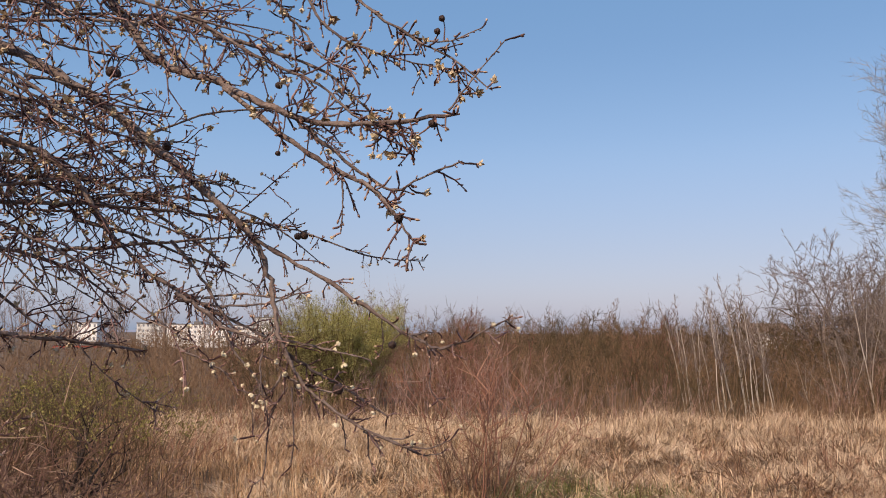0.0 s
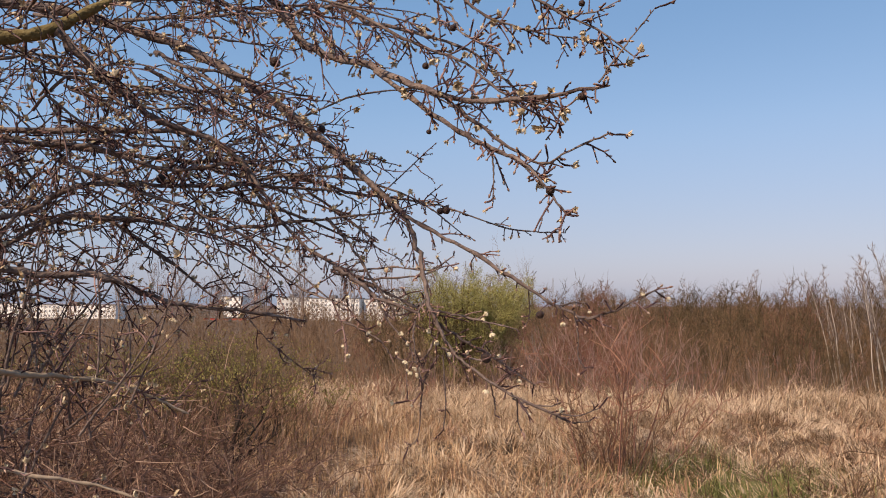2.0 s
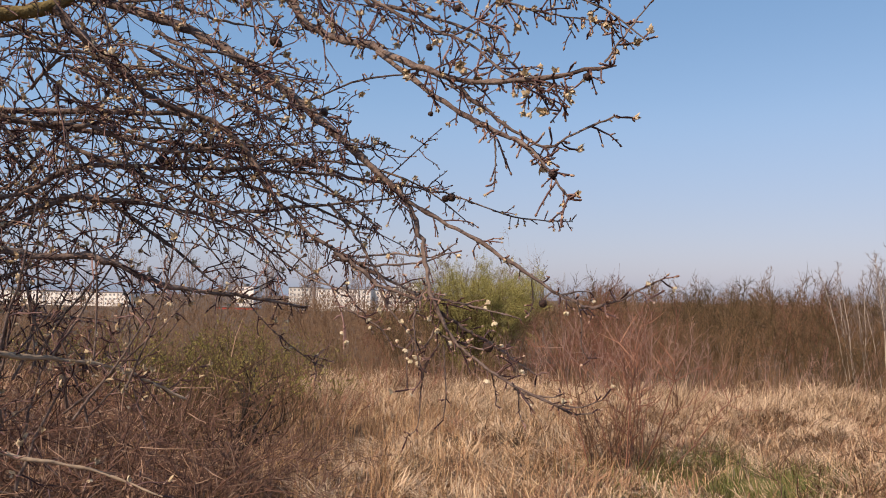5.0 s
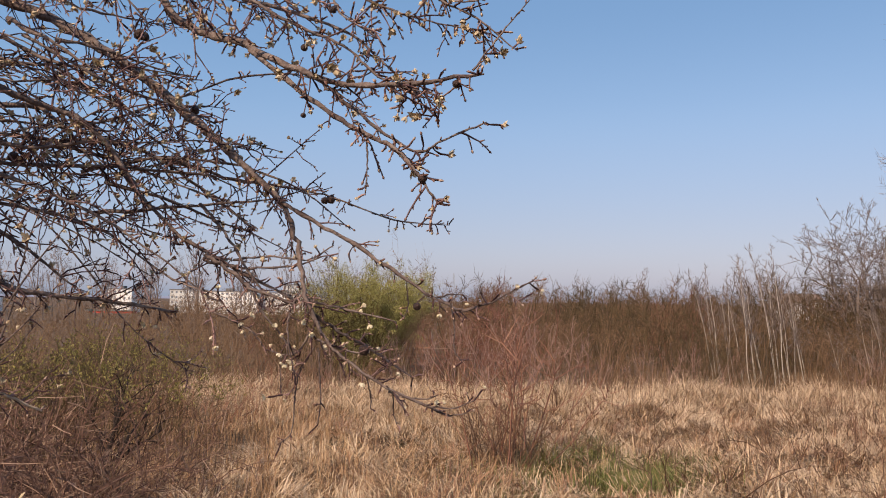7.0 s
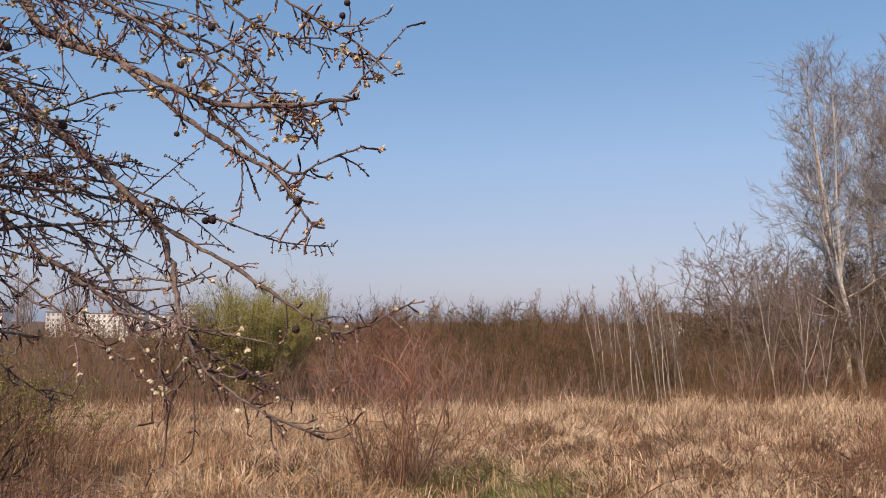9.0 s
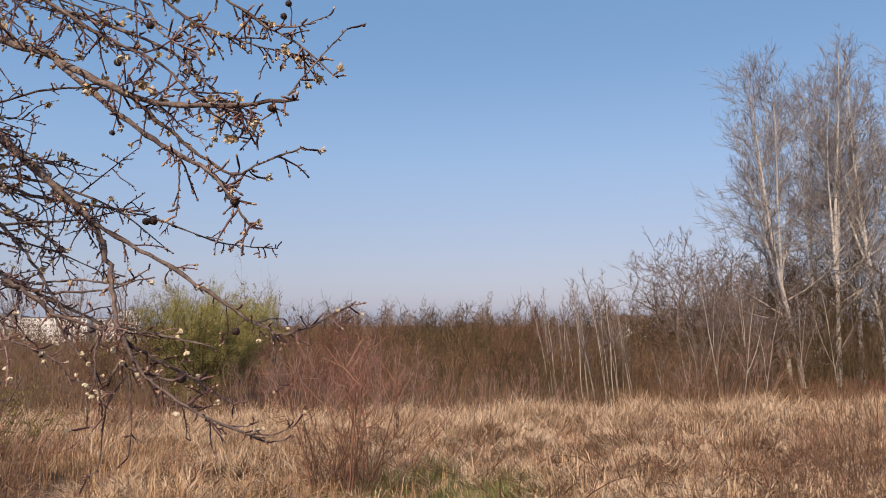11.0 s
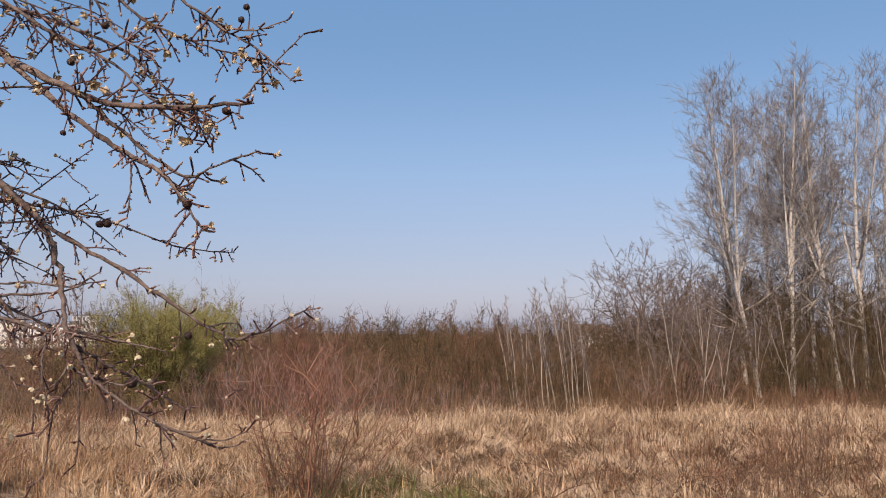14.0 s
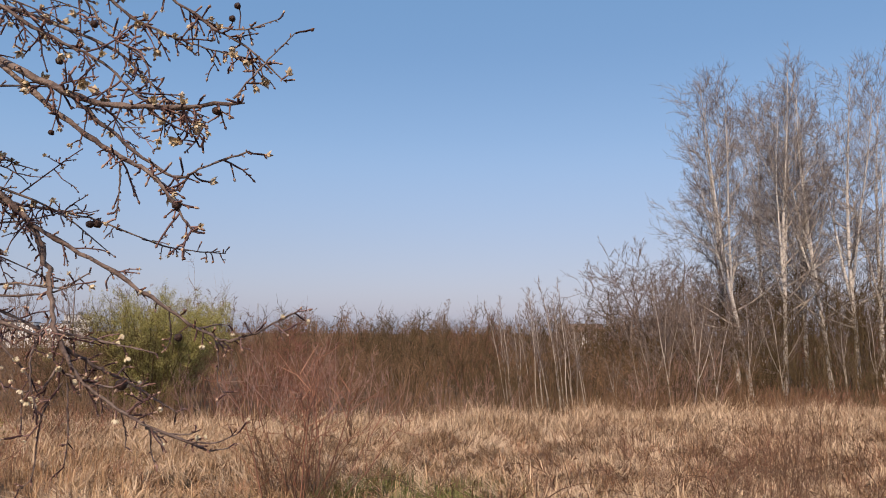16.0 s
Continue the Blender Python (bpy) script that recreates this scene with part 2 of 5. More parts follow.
def curve(points, n):
    """A smooth row of n points through a few given ones."""
    p = np.array(points, float)
    q = np.vstack([2 * p[0] - p[1], p, 2 * p[-1] - p[-2]])
    out = []
    for u in np.linspace(0, len(p) - 1.0001, n):
        i, f = int(u), u - int(u)
        a, b, c, d = q[i:i + 4]
        out.append(0.5 * (2 * b + (c - a) * f + (2 * a - 5 * b + 4 * c - d) * f * f + (3 * b - a - 3 * c + d) * f ** 3))
    return np.array(out)


def blob(name, rng, radius, squash=1.0, rough=0.12, detail=1):
    bm = bmesh.new()
    bmesh.ops.create_icosphere(bm, subdivisions=detail, radius=radius)
    for v in bm.verts:
        v.co *= 1 + rng.uniform(-rough, rough)
        v.co.z *= squash
    for f in bm.faces:
        f.smooth = True
    me = bpy.data.meshes.new(name)
    bm.to_mesh(me)
    bm.free()
    return me


def box(bm, x0, y0, z0, x1, y1, z1):
    v = [bm.verts.new((x, y, z)) for z in (z0, z1) for x, y in ((x0, y0), (x1, y0), (x1, y1), (x0, y1))]
    for f in ((3, 2, 1, 0), (4, 5, 6, 7), (0, 1, 5, 4), (1, 2, 6, 5), (2, 3, 7, 6), (3, 0, 4, 7)):
        bm.faces.new([v[i] for i in f])


# ---- ground ----
def ground_height(x, y):
    """The meadow is level as far as its far edge, then dips and falls slowly away."""
    x, y = np.asarray(x, float), np.asarray(y, float)
    dip = np.clip((y - 12.5) / 5, 0, 1)
    fall = np.clip(y - 24, 0, 480)
    bumps = 0.05 * np.sin(x * 1.3 + 0.7 * y) * np.cos(y * 1.1 - 0.4 * x) + 0.03 * np.sin(2.9 * x - 1.7 * y)
    near = np.clip(1 - np.hypot(x, y) / 80, 0, 1)
    left = np.clip((-x - 1.0) / 8, 0, 1) * np.clip((y - 9) / 10, 0, 1)
    rough = np.zeros_like(x + y)
    for k, (a, f, b) in enumerate(((0.4, 3.1, 0.3), (1.7, 4.3, 1.1), (2.9, 5.9, 4.0), (0.9, 7.7, 2.2))):
        rough = rough + np.sin((x * math.cos(a) + y * math.sin(a)) * f + b + 0.8 * np.sin(0.9 * x - 1.3 * y + k)) / (1 + 0.5 * k)
    hummocks = 0.05 * np.maximum(rough, -0.6) * np.clip((y - 3.5) / 1.5, 0, 1) * np.clip((14.5 - y) / 2, 0, 1) * np.clip(1 - np.abs(x) / 30, 0, 1)
    return hummocks + bumps * near - 0.25 * dip * dip * (3 - 2 * dip) - 0.023 * fall - 0.1 * left


def build_ground():
    across = np.concatenate([-np.geomspace(4500, 12, 26), np.linspace(-11, 14, 126), np.geomspace(15, 4500, 30)])
    deep = np.concatenate([-np.geomspace(4500, 4, 30), np.linspace(-3.4, 3.2, 12), np.linspace(3.5, 15, 70), np.linspace(15.5, 26, 22), np.geomspace(28, 4500, 26)])
    gx, gy = np.meshgrid(across, deep)
    n, rows = len(across), len(deep)
    verts = np.stack([gx, gy, ground_height(gx, gy)], -1).reshape(-1, 3)
    i = (np.arange(rows - 1)[:, None] * n + np.arange(n - 1)[None]).ravel()
    tagged(part("ground", mesh_of("ground", verts, np.stack([i, i + 1, i + n + 1, i + n], -1)), SOIL),
           "brown soil and dry thatch under a winter meadow", "ground", kind="structure")


build_ground()


# ---- meadow ----
def patchy(x, y, s, seed):
    """A smooth value of about -1 to 1 that varies over the plan."""
    r = np.random.default_rng(seed)
    v = np.zeros_like(x)
    for k in range(5):
        a, b, c = r.uniform(0, 2 * np.pi), r.uniform(0, 2 * np.pi), s * 1.6 ** k
        v += np.sin((x * np.cos(a) + y * np.sin(a)) * c + b) / 1.4 ** k
    return v / 2.2


def blades(name, rng, x, y, height, width, lean, mat, label, category, bend=0.6, lift=0.0, heading=None):
    """Many grass blades as one object: each a bent, tapered strip with a folded keel."""
    n = len(x)
    z = ground_height(x, y) - 0.02 + lift
    turn = np.where(rng.uniform(0, 1, n) < 0.68, rng.uniform(0, 2 * np.pi, n), rng.normal(0, 0.7, n) + 3.2 * patchy(x, y, 2.2, 3))
    turn = turn if heading is None else heading
    face = turn + np.pi / 2 + rng.normal(0, 0.4, n)
    d = np.stack([np.cos(turn), np.sin(turn), np.zeros(n)], 1)
    w = np.stack([np.cos(face), np.sin(face), np.zeros(n)], 1)
    root = np.stack([x, y, z], 1)
    up = np.array([0, 0, 1.0])
    a1 = lean[:, None]
    a2 = np.minimum(lean + bend * rng.uniform(0.1, 1.4, n), 2.2)[:, None]
    h = height[:, None]
    mid = root + 0.55 * h * (d * np.sin(a1) + up * np.cos(a1))
    tip = mid + 0.45 * h * (d * np.sin(a2) + up * np.cos(a2))
    tip[:, 2] = np.maximum(tip[:, 2], z + 0.04)
    half = width[:, None] * 0.5
    v = np.stack([root - w * half, root + w * half, mid - w * half * 0.8, mid + w * half * 0.8, tip], 1)
    i = (np.arange(n) * 5)[:, None]
    quads = i + np.array([0, 1, 3, 2])
    tris = i + np.array([2, 3, 4])
    tagged(part(name, mesh_of(name, v.reshape(-1, 3), quads, tris), mat), label, category, kind="stuff")


def in_view(x, y):
    return (x > -0.95 * (y - 0.4) - 0.8) & (x < 0.93 * (y - 0.4) + 0.8)


def meadow(name, seed, count, y0, y1, mat, label, keep, h0, h1, w0, w1, lean, bend, tufts=0.6):
    rng = np.random.default_rng(seed)
    m = int(count / 30)
    cy = y0 + (y1 - y0) * rng.uniform(0, 1, m) ** 0.9
    cx = rng.uniform(-11, 12, m)
    ok = in_view(cx, cy)
    cx, cy = cx[ok], cy[ok]
    x = np.repeat(cx, 30) + rng.normal(0, 0.09, len(cx) * 30)
    y = np.repeat(cy, 30) + rng.normal(0, 0.09, len(cx) * 30)
    tall = np.repeat(rng.uniform(0.55, 1.25, len(cx)), 30)
    even = rng.uniform(0, 1, len(x)) > tufts
    x = np.where(even, x + rng.normal(0, 0.5, len(x)), x)
    y = np.where(even, y + rng.normal(0, 0.5, len(y)), y)
    under = (x < -2.0 - 0.15 * patchy(x, y, 1.5, 3)) & (y < 6.8) & (rng.uniform(0, 1, len(x)) < 0.78)
    full = rng.uniform(0, 1, len(x)) < np.clip(0.72 + 0.6 * patchy(x, y, 2.6, 17), 0.15, 1.0)
    ok = (y > y0 - 0.3) & (y < y1 + 0.3) & keep(x, y, rng) & ~under & (full | (y > 10.5))
    x, y, tall = x[ok], y[ok], tall[ok]
    n = len(x)
    swell = np.clip(0.85 + 0.45 * patchy(x, y, 1.6, 5) + 0.45 * patchy(x, y, 5.0, 6), 0.25, 1.7)
    swell = np.where(y > 10.0, 0.6 + 0.4 * swell, swell)
    height = rng.uniform(h0, h1, n) * tall * swell
    lodged = rng.uniform(0, 1, n) < np.clip(1.45 - 0.065 * y, 0.55, 0.92)
    angle = np.where(lodged, rng.normal(1.1, 0.28, n), np.abs(rng.normal(0, lean, n)))
    height *= np.where(lodged, 1.45, np.clip(0.5 + 0.10 * (y - 6.5), 0.5, 1.0))
    lift = np.where(lodged, rng.uniform(0, 0.13, n) * swell, 0.0)
    blades(name, rng, x, y, height, rng.uniform(w0, w1, n), angle, mat, label, "dry grass", bend, lift)


def russet_share(x, y):
    p = patchy(x, y, 0.8, 77)
    return np.clip(0.24 + 0.28 * p + 0.38 * np.clip((-x - 2.0) / 2.0, 0, 1.2) - 0.3 * np.exp(-((x + 0.6) / 1.3) ** 2 - ((y - 8.6) / 2.2) ** 2) + 0.6 * np.clip((x - 1.8) / 3.2, 0, 1) + 0.35 * np.clip((6.8 - y) / 2, 0, 1)
                   + 0.7 * np.exp(-((x + 0.55) / 0.55) ** 2 - ((y - 5.7) / 0.6) ** 2) + 0.6 * np.exp(-((x - 2.1) / 0.35) ** 2 - ((y - 5.9) / 0.4) ** 2), 0.03, 0.95)


def not_green(x, y):
    return ((x - 1.35) / 0.85) ** 2 + ((y - 7.2) / 1.0) ** 2 > 0.8


meadow("dry_grass", 11, 250000, 4.3, 13.2, STRAW, "straw-coloured dry meadow grass, partly flattened",
       lambda x, y, r: (r.uniform(0, 1, len(x)) > russet_share(x, y)) & (not_green(x, y) | (r.uniform(0, 1, len(x)) < 0.4)),
       0.09, 0.25, 0.0035, 0.0080, 0.45, 1.3)
meadow("russet_grass", 23, 190000, 4.3, 14.0, RUSSET, "reddish-brown dead grass between the straw",
       lambda x, y, r: (r.uniform(0, 1, len(x)) < russet_share(x, y)) & (not_green(x, y) | (r.uniform(0, 1, len(x)) < 0.4)),
       0.09, 0.25, 0.0035, 0.0080, 0.45, 1.3)
meadow("grass_fringe", 31, 62000, 10.2, 13.9, BLEACHED, "upright pale grass tips along the meadow's far edge",
       lambda x, y, r: (x > -4.5) & (r.uniform(0, 1, len(x)) < 0.9), 0.18, 0.46, 0.004, 0.009, 0.34, 0.8)


def pale_patch():
    """A patch of fine bleached grass before the far edge of the meadow."""
    rng = np.random.default_rng(35)
    n = 22000
    x, y = rng.normal(-0.75, 0.75, n), rng.normal(10.9, 0.85, n)
    keep = patchy(x, y, 1.8, 36) > rng.normal(-0.5, 0.4, n)
    x, y = x[keep], y[keep]
    n = len(x)
    blades("pale_grass", rng, x, y, rng.uniform(0.14, 0.34, n), rng.uniform(0.004, 0.008, n), np.abs(rng.normal(0.5, 0.35, n)), BLEACHED,
           "fine bleached grass in a pale patch", "dry grass", 1.1)


pale_patch()


def lodged_straw(name, seed, count, mat, label, each=34):
    """Coarse straw that has fallen over in swathes: each lies one way, in arches, across its neighbours."""
    rng = np.random.default_rng(seed)
    cy = 4.3 + 7.4 * rng.uniform(0, 1, count) ** 1.25
    cx = rng.uniform(-6, 9.5, count)
    near = np.exp(-((cx + 0.55) / 0.55) ** 2 - ((cy - 5.7) / 0.6) ** 2)
    keep = in_view(cx, cy) & (cx > -2.2) & (rng.uniform(0, 1, count) < np.clip(0.55 + 0.5 * (cx - 0.2), 0.45, 1.0)) & (rng.uniform(0, 1, count) > 0.8 * near)
    keep &= not_green(cx, cy) | (rng.uniform(0, 1, count) < 0.15)
    cx, cy = cx[keep], cy[keep]
    m = len(cx)
    way = rng.uniform(0, 2 * np.pi, m)
    size = rng.uniform(0.6, 1.25, m)
    pile = rng.uniform(0.0, 0.16, m)
    t = np.repeat(way, each)
    u, v = rng.normal(0, 0.055, m * each) * np.repeat(size, each), rng.normal(0, 0.085, m * each)
    x = np.repeat(cx, each) + u * np.cos(t) - v * np.sin(t)
    y = np.repeat(cy, each) + u * np.sin(t) + v * np.cos(t)
    n = len(x)
    blades(name, rng, x, y, rng.uniform(0.11, 0.31, n) * np.repeat(size, each), rng.uniform(0.0045, 0.0105, n), np.clip(rng.normal(1.12, 0.32, n), 0.1, 1.7), mat,
           label, "dry grass", 0.8, np.repeat(pile, each) + rng.uniform(0, 0.07, n), t + rng.normal(0, 0.32, n))


lodged_straw("lodged_straw", 37, 2900, BLEACHED, "coarse pale straw fallen over in tangled swathes")
lodged_straw("lodged_russet_straw", 38, 800, RUSSET, "reddish-brown straw fallen over in swathes")


def weed_stalks():
    """Thin dark stalks of last year's weeds, thickest towards the trees."""
    rng = np.random.default_rng(47)
    n = 9000
    y = 4.5 + 8.0 * rng.uniform(0, 1, n) ** 1.1
    x = rng.uniform(-3.5, 10, n)
    keep = in_view(x, y) & (patchy(x, y, 1.2, 49) + np.clip((x - 0.5) / 5, -0.4, 0.6) > rng.normal(0.35, 0.4, n))
    x, y = x[keep], y[keep]
    n = len(x)
    blades("weed_stalks", rng, x, y, rng.uniform(0.2, 0.55, n), rng.uniform(0.004, 0.007, n), np.abs(rng.normal(0, 0.35, n)), DARKWEED,
           "thin dark stalks of dead weeds in the grass", "dead stalks", 0.4)


weed_stalks()


def stubble():
    """Short upright stalks that stand between the lying straw, thickest towards the brambles."""
    rng = np.random.default_rng(51)
    n = 26000
    y = 4.4 + 6.6 * rng.uniform(0, 1, n) ** 1.2
    x = rng.uniform(-4.5, 4.5, n)
    keep = in_view(x, y) & not_green(x, y) & (rng.uniform(0, 1, n) < np.clip(0.75 - 0.22 * (x + 1), 0.1, 0.9)) & (patchy(x, y, 1.5, 53) > rng.normal(-0.2, 0.4, n))
    x, y = x[keep], y[keep]
    n = len(x)
    blades("stubble_stalks", rng, x, y, rng.uniform(0.14, 0.42, n), rng.uniform(0.004, 0.0075, n), np.abs(rng.normal(0, 0.22, n)), STALK,
           "short upright tan stalks between the lying straw", "dead stalks", 0.25)


stubble()


def tussocks(name, seed, count, mat, label):
    """Thick tufts whose outer blades hang over and shade the grass between them."""
    rng = np.random.default_rng(seed)
    cy = 4.8 + 6.5 * rng.uniform(0, 1, count) ** 1.2
    cx = rng.uniform(-3, 9, count)
    ok = in_view(cx, cy) & not_green(cx, cy) & (cx > -1.9)
    cx, cy = cx[ok], cy[ok]
    tall = np.repeat(rng.uniform(0.6, 1.2, len(cx)), 90)
    x = np.repeat(cx, 90) + rng.normal(0, 0.075, len(tall))
    y = np.repeat(cy, 90) + rng.normal(0, 0.075, len(tall))
    n = len(x)
    blades(name, rng, x, y, rng.uniform(0.15, 0.33, n) * tall, rng.uniform(0.004, 0.008, n), np.abs(rng.normal(0.55, 0.35, n)), mat, label, "dry grass", 1.5)


tussocks("straw_tussocks", 81, 190, BLEACHED, "arching tufts of bleached dry grass")
tussocks("russet_tussocks", 83, 110, RUSSET, "arching tufts of reddish-brown dead grass")


def thicket_foot():
    """Thin dead stalks between the meadow and the shrubs."""
    rng = np.random.default_rng(39)
    n = 14000
    x, y = rng.uniform(-10, 15, n), 13.6 + 2.2 * rng.uniform(0, 1, n) ** 1.2
    keep = patchy(x, y, 1.1, 43) > rng.normal(-0.1, 0.4, n)
    x, y = x[keep], y[keep]
    n = len(x)
    blades("dead_stalks", rng, x, y, rng.uniform(0.25, 0.75, n), rng.uniform(0.006, 0.010, n), np.abs(rng.normal(0, 0.25, n)), SHRUB,
           "thin brown dead stalks along the thicket's foot", "dead stalks", 0.3)


thicket_foot()


def trodden_grass():
    """Short thin grass on the trodden near side of the meadow."""
    rng = np.random.default_rng(71)
    n = 15000
    x, y = rng.uniform(-7, 7, n), rng.uniform(-4, 4.4, n)
    blades("trodden_grass", rng, x, y, rng.uniform(0.08, 0.26, n), rng.uniform(0.006, 0.012, n), np.abs(rng.normal(0, 0.8, n)), BLEACHED,
           "short trodden dry grass", "dry grass", 0.9)


trodden_grass()


def green_patch():
    rng = np.random.default_rng(5)
    n = 12500
    x, y = rng.normal(1.35, 0.5, n), rng.normal(7.3, 0.6, n)
    keep = patchy(x, y, 2.2, 91) > rng.normal(0.15, 0.4, n)
    x, y = x[keep], y[keep]
    n = len(x)
    blades("green_grass", rng, x, y, rng.uniform(0.12, 0.32, n), rng.uniform(0.004, 0.008, n), np.abs(rng.normal(0, 0.5, n)), GREEN,
           "fresh green grass coming through the dead straw", "grass", 0.8)


green_patch()


# ---- bare shrubs ----
def shrub_meshes(rng, height, spread, stems, twigs, r0, upright=0.6, sides=3, fine=0.6, split=False, wild=0.10, low=0.02):
    """The stems and the twigs of one bare, many-stemmed shrub; split: a mesh for each stem with its twigs."""
    main, thin, each = Tubes(sides), Tubes(3), []
    for _ in range(stems):
        if split:
            main = thin = Tubes(sides)
        a, q = rng.uniform(0, 2 * np.pi), math.sqrt(rng.uniform(0, 1))
        start = (0.35 * spread * q * math.cos(a), 0.35 * spread * q * math.sin(a), -0.12)
        out = q * spread / height * (1 - 0.5 * upright)
        h = height * rng.uniform(0.68, 1.0)
        pts, d = stem(rng, start, (out * math.cos(a) + rng.normal(0, 0.12), out * math.sin(a) + rng.normal(0, 0.12), 1), h, 4, wild, 0.15)
        r = r0 * rng.uniform(0.6, 1.2)
        main.add(pts, r * np.array([1, 0.8, 0.6, 0.42, 0.2]))
        for _ in range(twigs):
            f = low + (1 - low) * rng.uniform(0.0, 1.0) ** 0.6
            p, w = along(pts, f)
            length = h * rng.uniform(0.14, 0.34) * (1.15 - 0.4 * f)
            q2, _ = stem(rng, p, aside(rng, w, rng.uniform(25, 75)), length, 2, 0.2, 0.3)
            thin.add(q2, r * fine * np.array([0.6, 0.42, 0.18]))
            for _ in range(2):
                p3, w3 = along(q2, rng.uniform(0.2, 0.9))
                q3, _ = stem(rng, p3, aside(rng, w3, rng.uniform(20, 50)), length * rng.uniform(0.3, 0.6), 1, 0.1, 0.3)
                thin.add(q3, r * fine * np.array([0.4, 0.16]))
        if split:
            each.append(main.mesh("stem"))
    return each if split else (main.mesh("branchwork"), thin.mesh("twig_mass"))


def dome_meshes(seed, height, spread, stems, boughs, twigs, r0, low=0.0, reach0=0.74, bough=(0.12, 0.26)):
    """A rounded bare shrub: stems fan out to a dome and carry boughs and fine twigs that point every way."""
    rng = np.random.default_rng(seed)
    main, thin = Tubes(4), Tubes(3)
    for _ in range(stems):
        a, q = rng.uniform(0, 2 * np.pi), math.sqrt(rng.uniform(0, 1))
        lean = math.radians(78) * q
        reach = rng.uniform(reach0, 1.0)
        tip = np.array([spread * 0.5 * math.sin(lean) * math.cos(a), spread * 0.5 * math.sin(lean) * math.sin(a), height * (0.25 + 0.75 * math.cos(lean))]) * reach
        foot = np.array([0.22 * spread * q * math.cos(a), 0.22 * spread * q * math.sin(a), -0.1])
        mid = foot * 0.45 + tip * 0.55 + np.array([0, 0, 0.10 * height * q])
        pts = curve([foot, mid, tip], 6) + rng.normal(0, 0.035, (6, 3)) * np.linspace(0, 1, 6)[:, None]
        r = r0 * rng.uniform(0.6, 1.2)
        main.add(pts, r * np.array([1, 0.85, 0.7, 0.52, 0.36, 0.18]))
        for _ in range(boughs):
            f = low + (1 - low) * rng.uniform(0.12, 1.0)
            p, w = along(pts, f)
            length = height * rng.uniform(*bough)
            q2, _ = stem(rng, p, aside(rng, w, rng.uniform(30, 85)), length, 2, 0.25, 0.35)
            thin.add(q2, r * np.array([0.42, 0.3, 0.14]))
            for _ in range(twigs):
                p3, w3 = along(q2, rng.uniform(0.1, 1.0))
                q3, _ = stem(rng, p3, aside(rng, w3, rng.uniform(25, 80)), length * rng.uniform(0.35, 0.85), 1, 0.1, 0.2)
                thin.add(q3, r * np.array([0.30, 0.10]))
    return main.mesh("branchwork"), thin.mesh("twig_mass")


def shrub(name, label, category, group, meshes, mats, m):
    """One shrub out of shared meshes: two masses, or a list of single stems."""
    t = thing(name, label, category, group, m)
    if isinstance(meshes, list):
        for me in meshes:
            part("stem", me, mats[0], t)
    else:
        for n, me, mat in zip(("branchwork", "twig_mass"), meshes, mats):
            part(n, me, mat, t)["kind"] = "stuff"
    return t


def on_ground(x, y, turn=0.0, s=1.0, sz=None):
    return Matrix.Translation((x, y, float(ground_height(x, y)))) @ Matrix.Rotation(turn, 4, 'Z') @ Matrix.Diagonal((s, s, sz or s, 1))


rng = np.random.default_rng(3)
BROWN_KINDS = [dome_meshes(100 + i, 2.15, 2.7, 18, 6, 7, 0.0115) for i in range(4)]
RED_KINDS = [dome_meshes(200 + i, 1.8, 2.0, 16, 6, 7, 0.0095) for i in range(2)]
OLIVE_KINDS = [dome_meshes(300 + i, 2.2, 2.7, 18, 6, 7, 0.0115) for i in range(2)]


def fits(kinds, mats):
    """Sets the materials on the meshes that the copies of a shrub share."""
    for k in kinds:
        for me, mat in zip(k, mats):
            me.materials.append(mat)


FAR_KINDS = [dome_meshes(330 + i, 2.25, 2.8, 19, 8, 4, 0.0125, 0.5, 0.9, (0.07, 0.17)) for i in range(3)]
FAR_OLIVE = [dome_meshes(340 + i, 2.25, 2.8, 19, 8, 4, 0.0125, 0.5, 0.9, (0.07, 0.17)) for i in range(2)]
LOOSE_KINDS = [dome_meshes(360 + i, 2.25, 2.8, 14, 7, 3, 0.016, 0.5, 0.9, (0.07, 0.17)) for i in range(2)]
LOOSE_OLIVE = [dome_meshes(370, 2.25, 2.8, 14, 7, 3, 0.016, 0.5, 0.9, (0.07, 0.17))]
LOOSE_FADED = [dome_meshes(375, 2.25, 2.8, 14, 7, 3, 0.016, 0.5, 0.9, (0.07, 0.17))]
fits(LOOSE_KINDS, (SHRUB, SHRUB))
fits(LOOSE_FADED, (FADED, FADED))
fits(LOOSE_OLIVE, (OLIVE, OLIVE))
FADED_KINDS = [dome_meshes(350 + i, 2.15, 2.7, 16, 6, 6, 0.0115) for i in range(2)]
fits(FADED_KINDS, (FADED, FADED))
fits(BROWN_KINDS, (SHRUB, SHRUB))
fits(FAR_KINDS, (SHRUB, SHRUB))
fits(FAR_OLIVE, (OLIVE, OLIVE))
fits(RED_KINDS, (REDSHRUB, REDSHRUB))
fits(OLIVE_KINDS, (OLIVE, OLIVE))


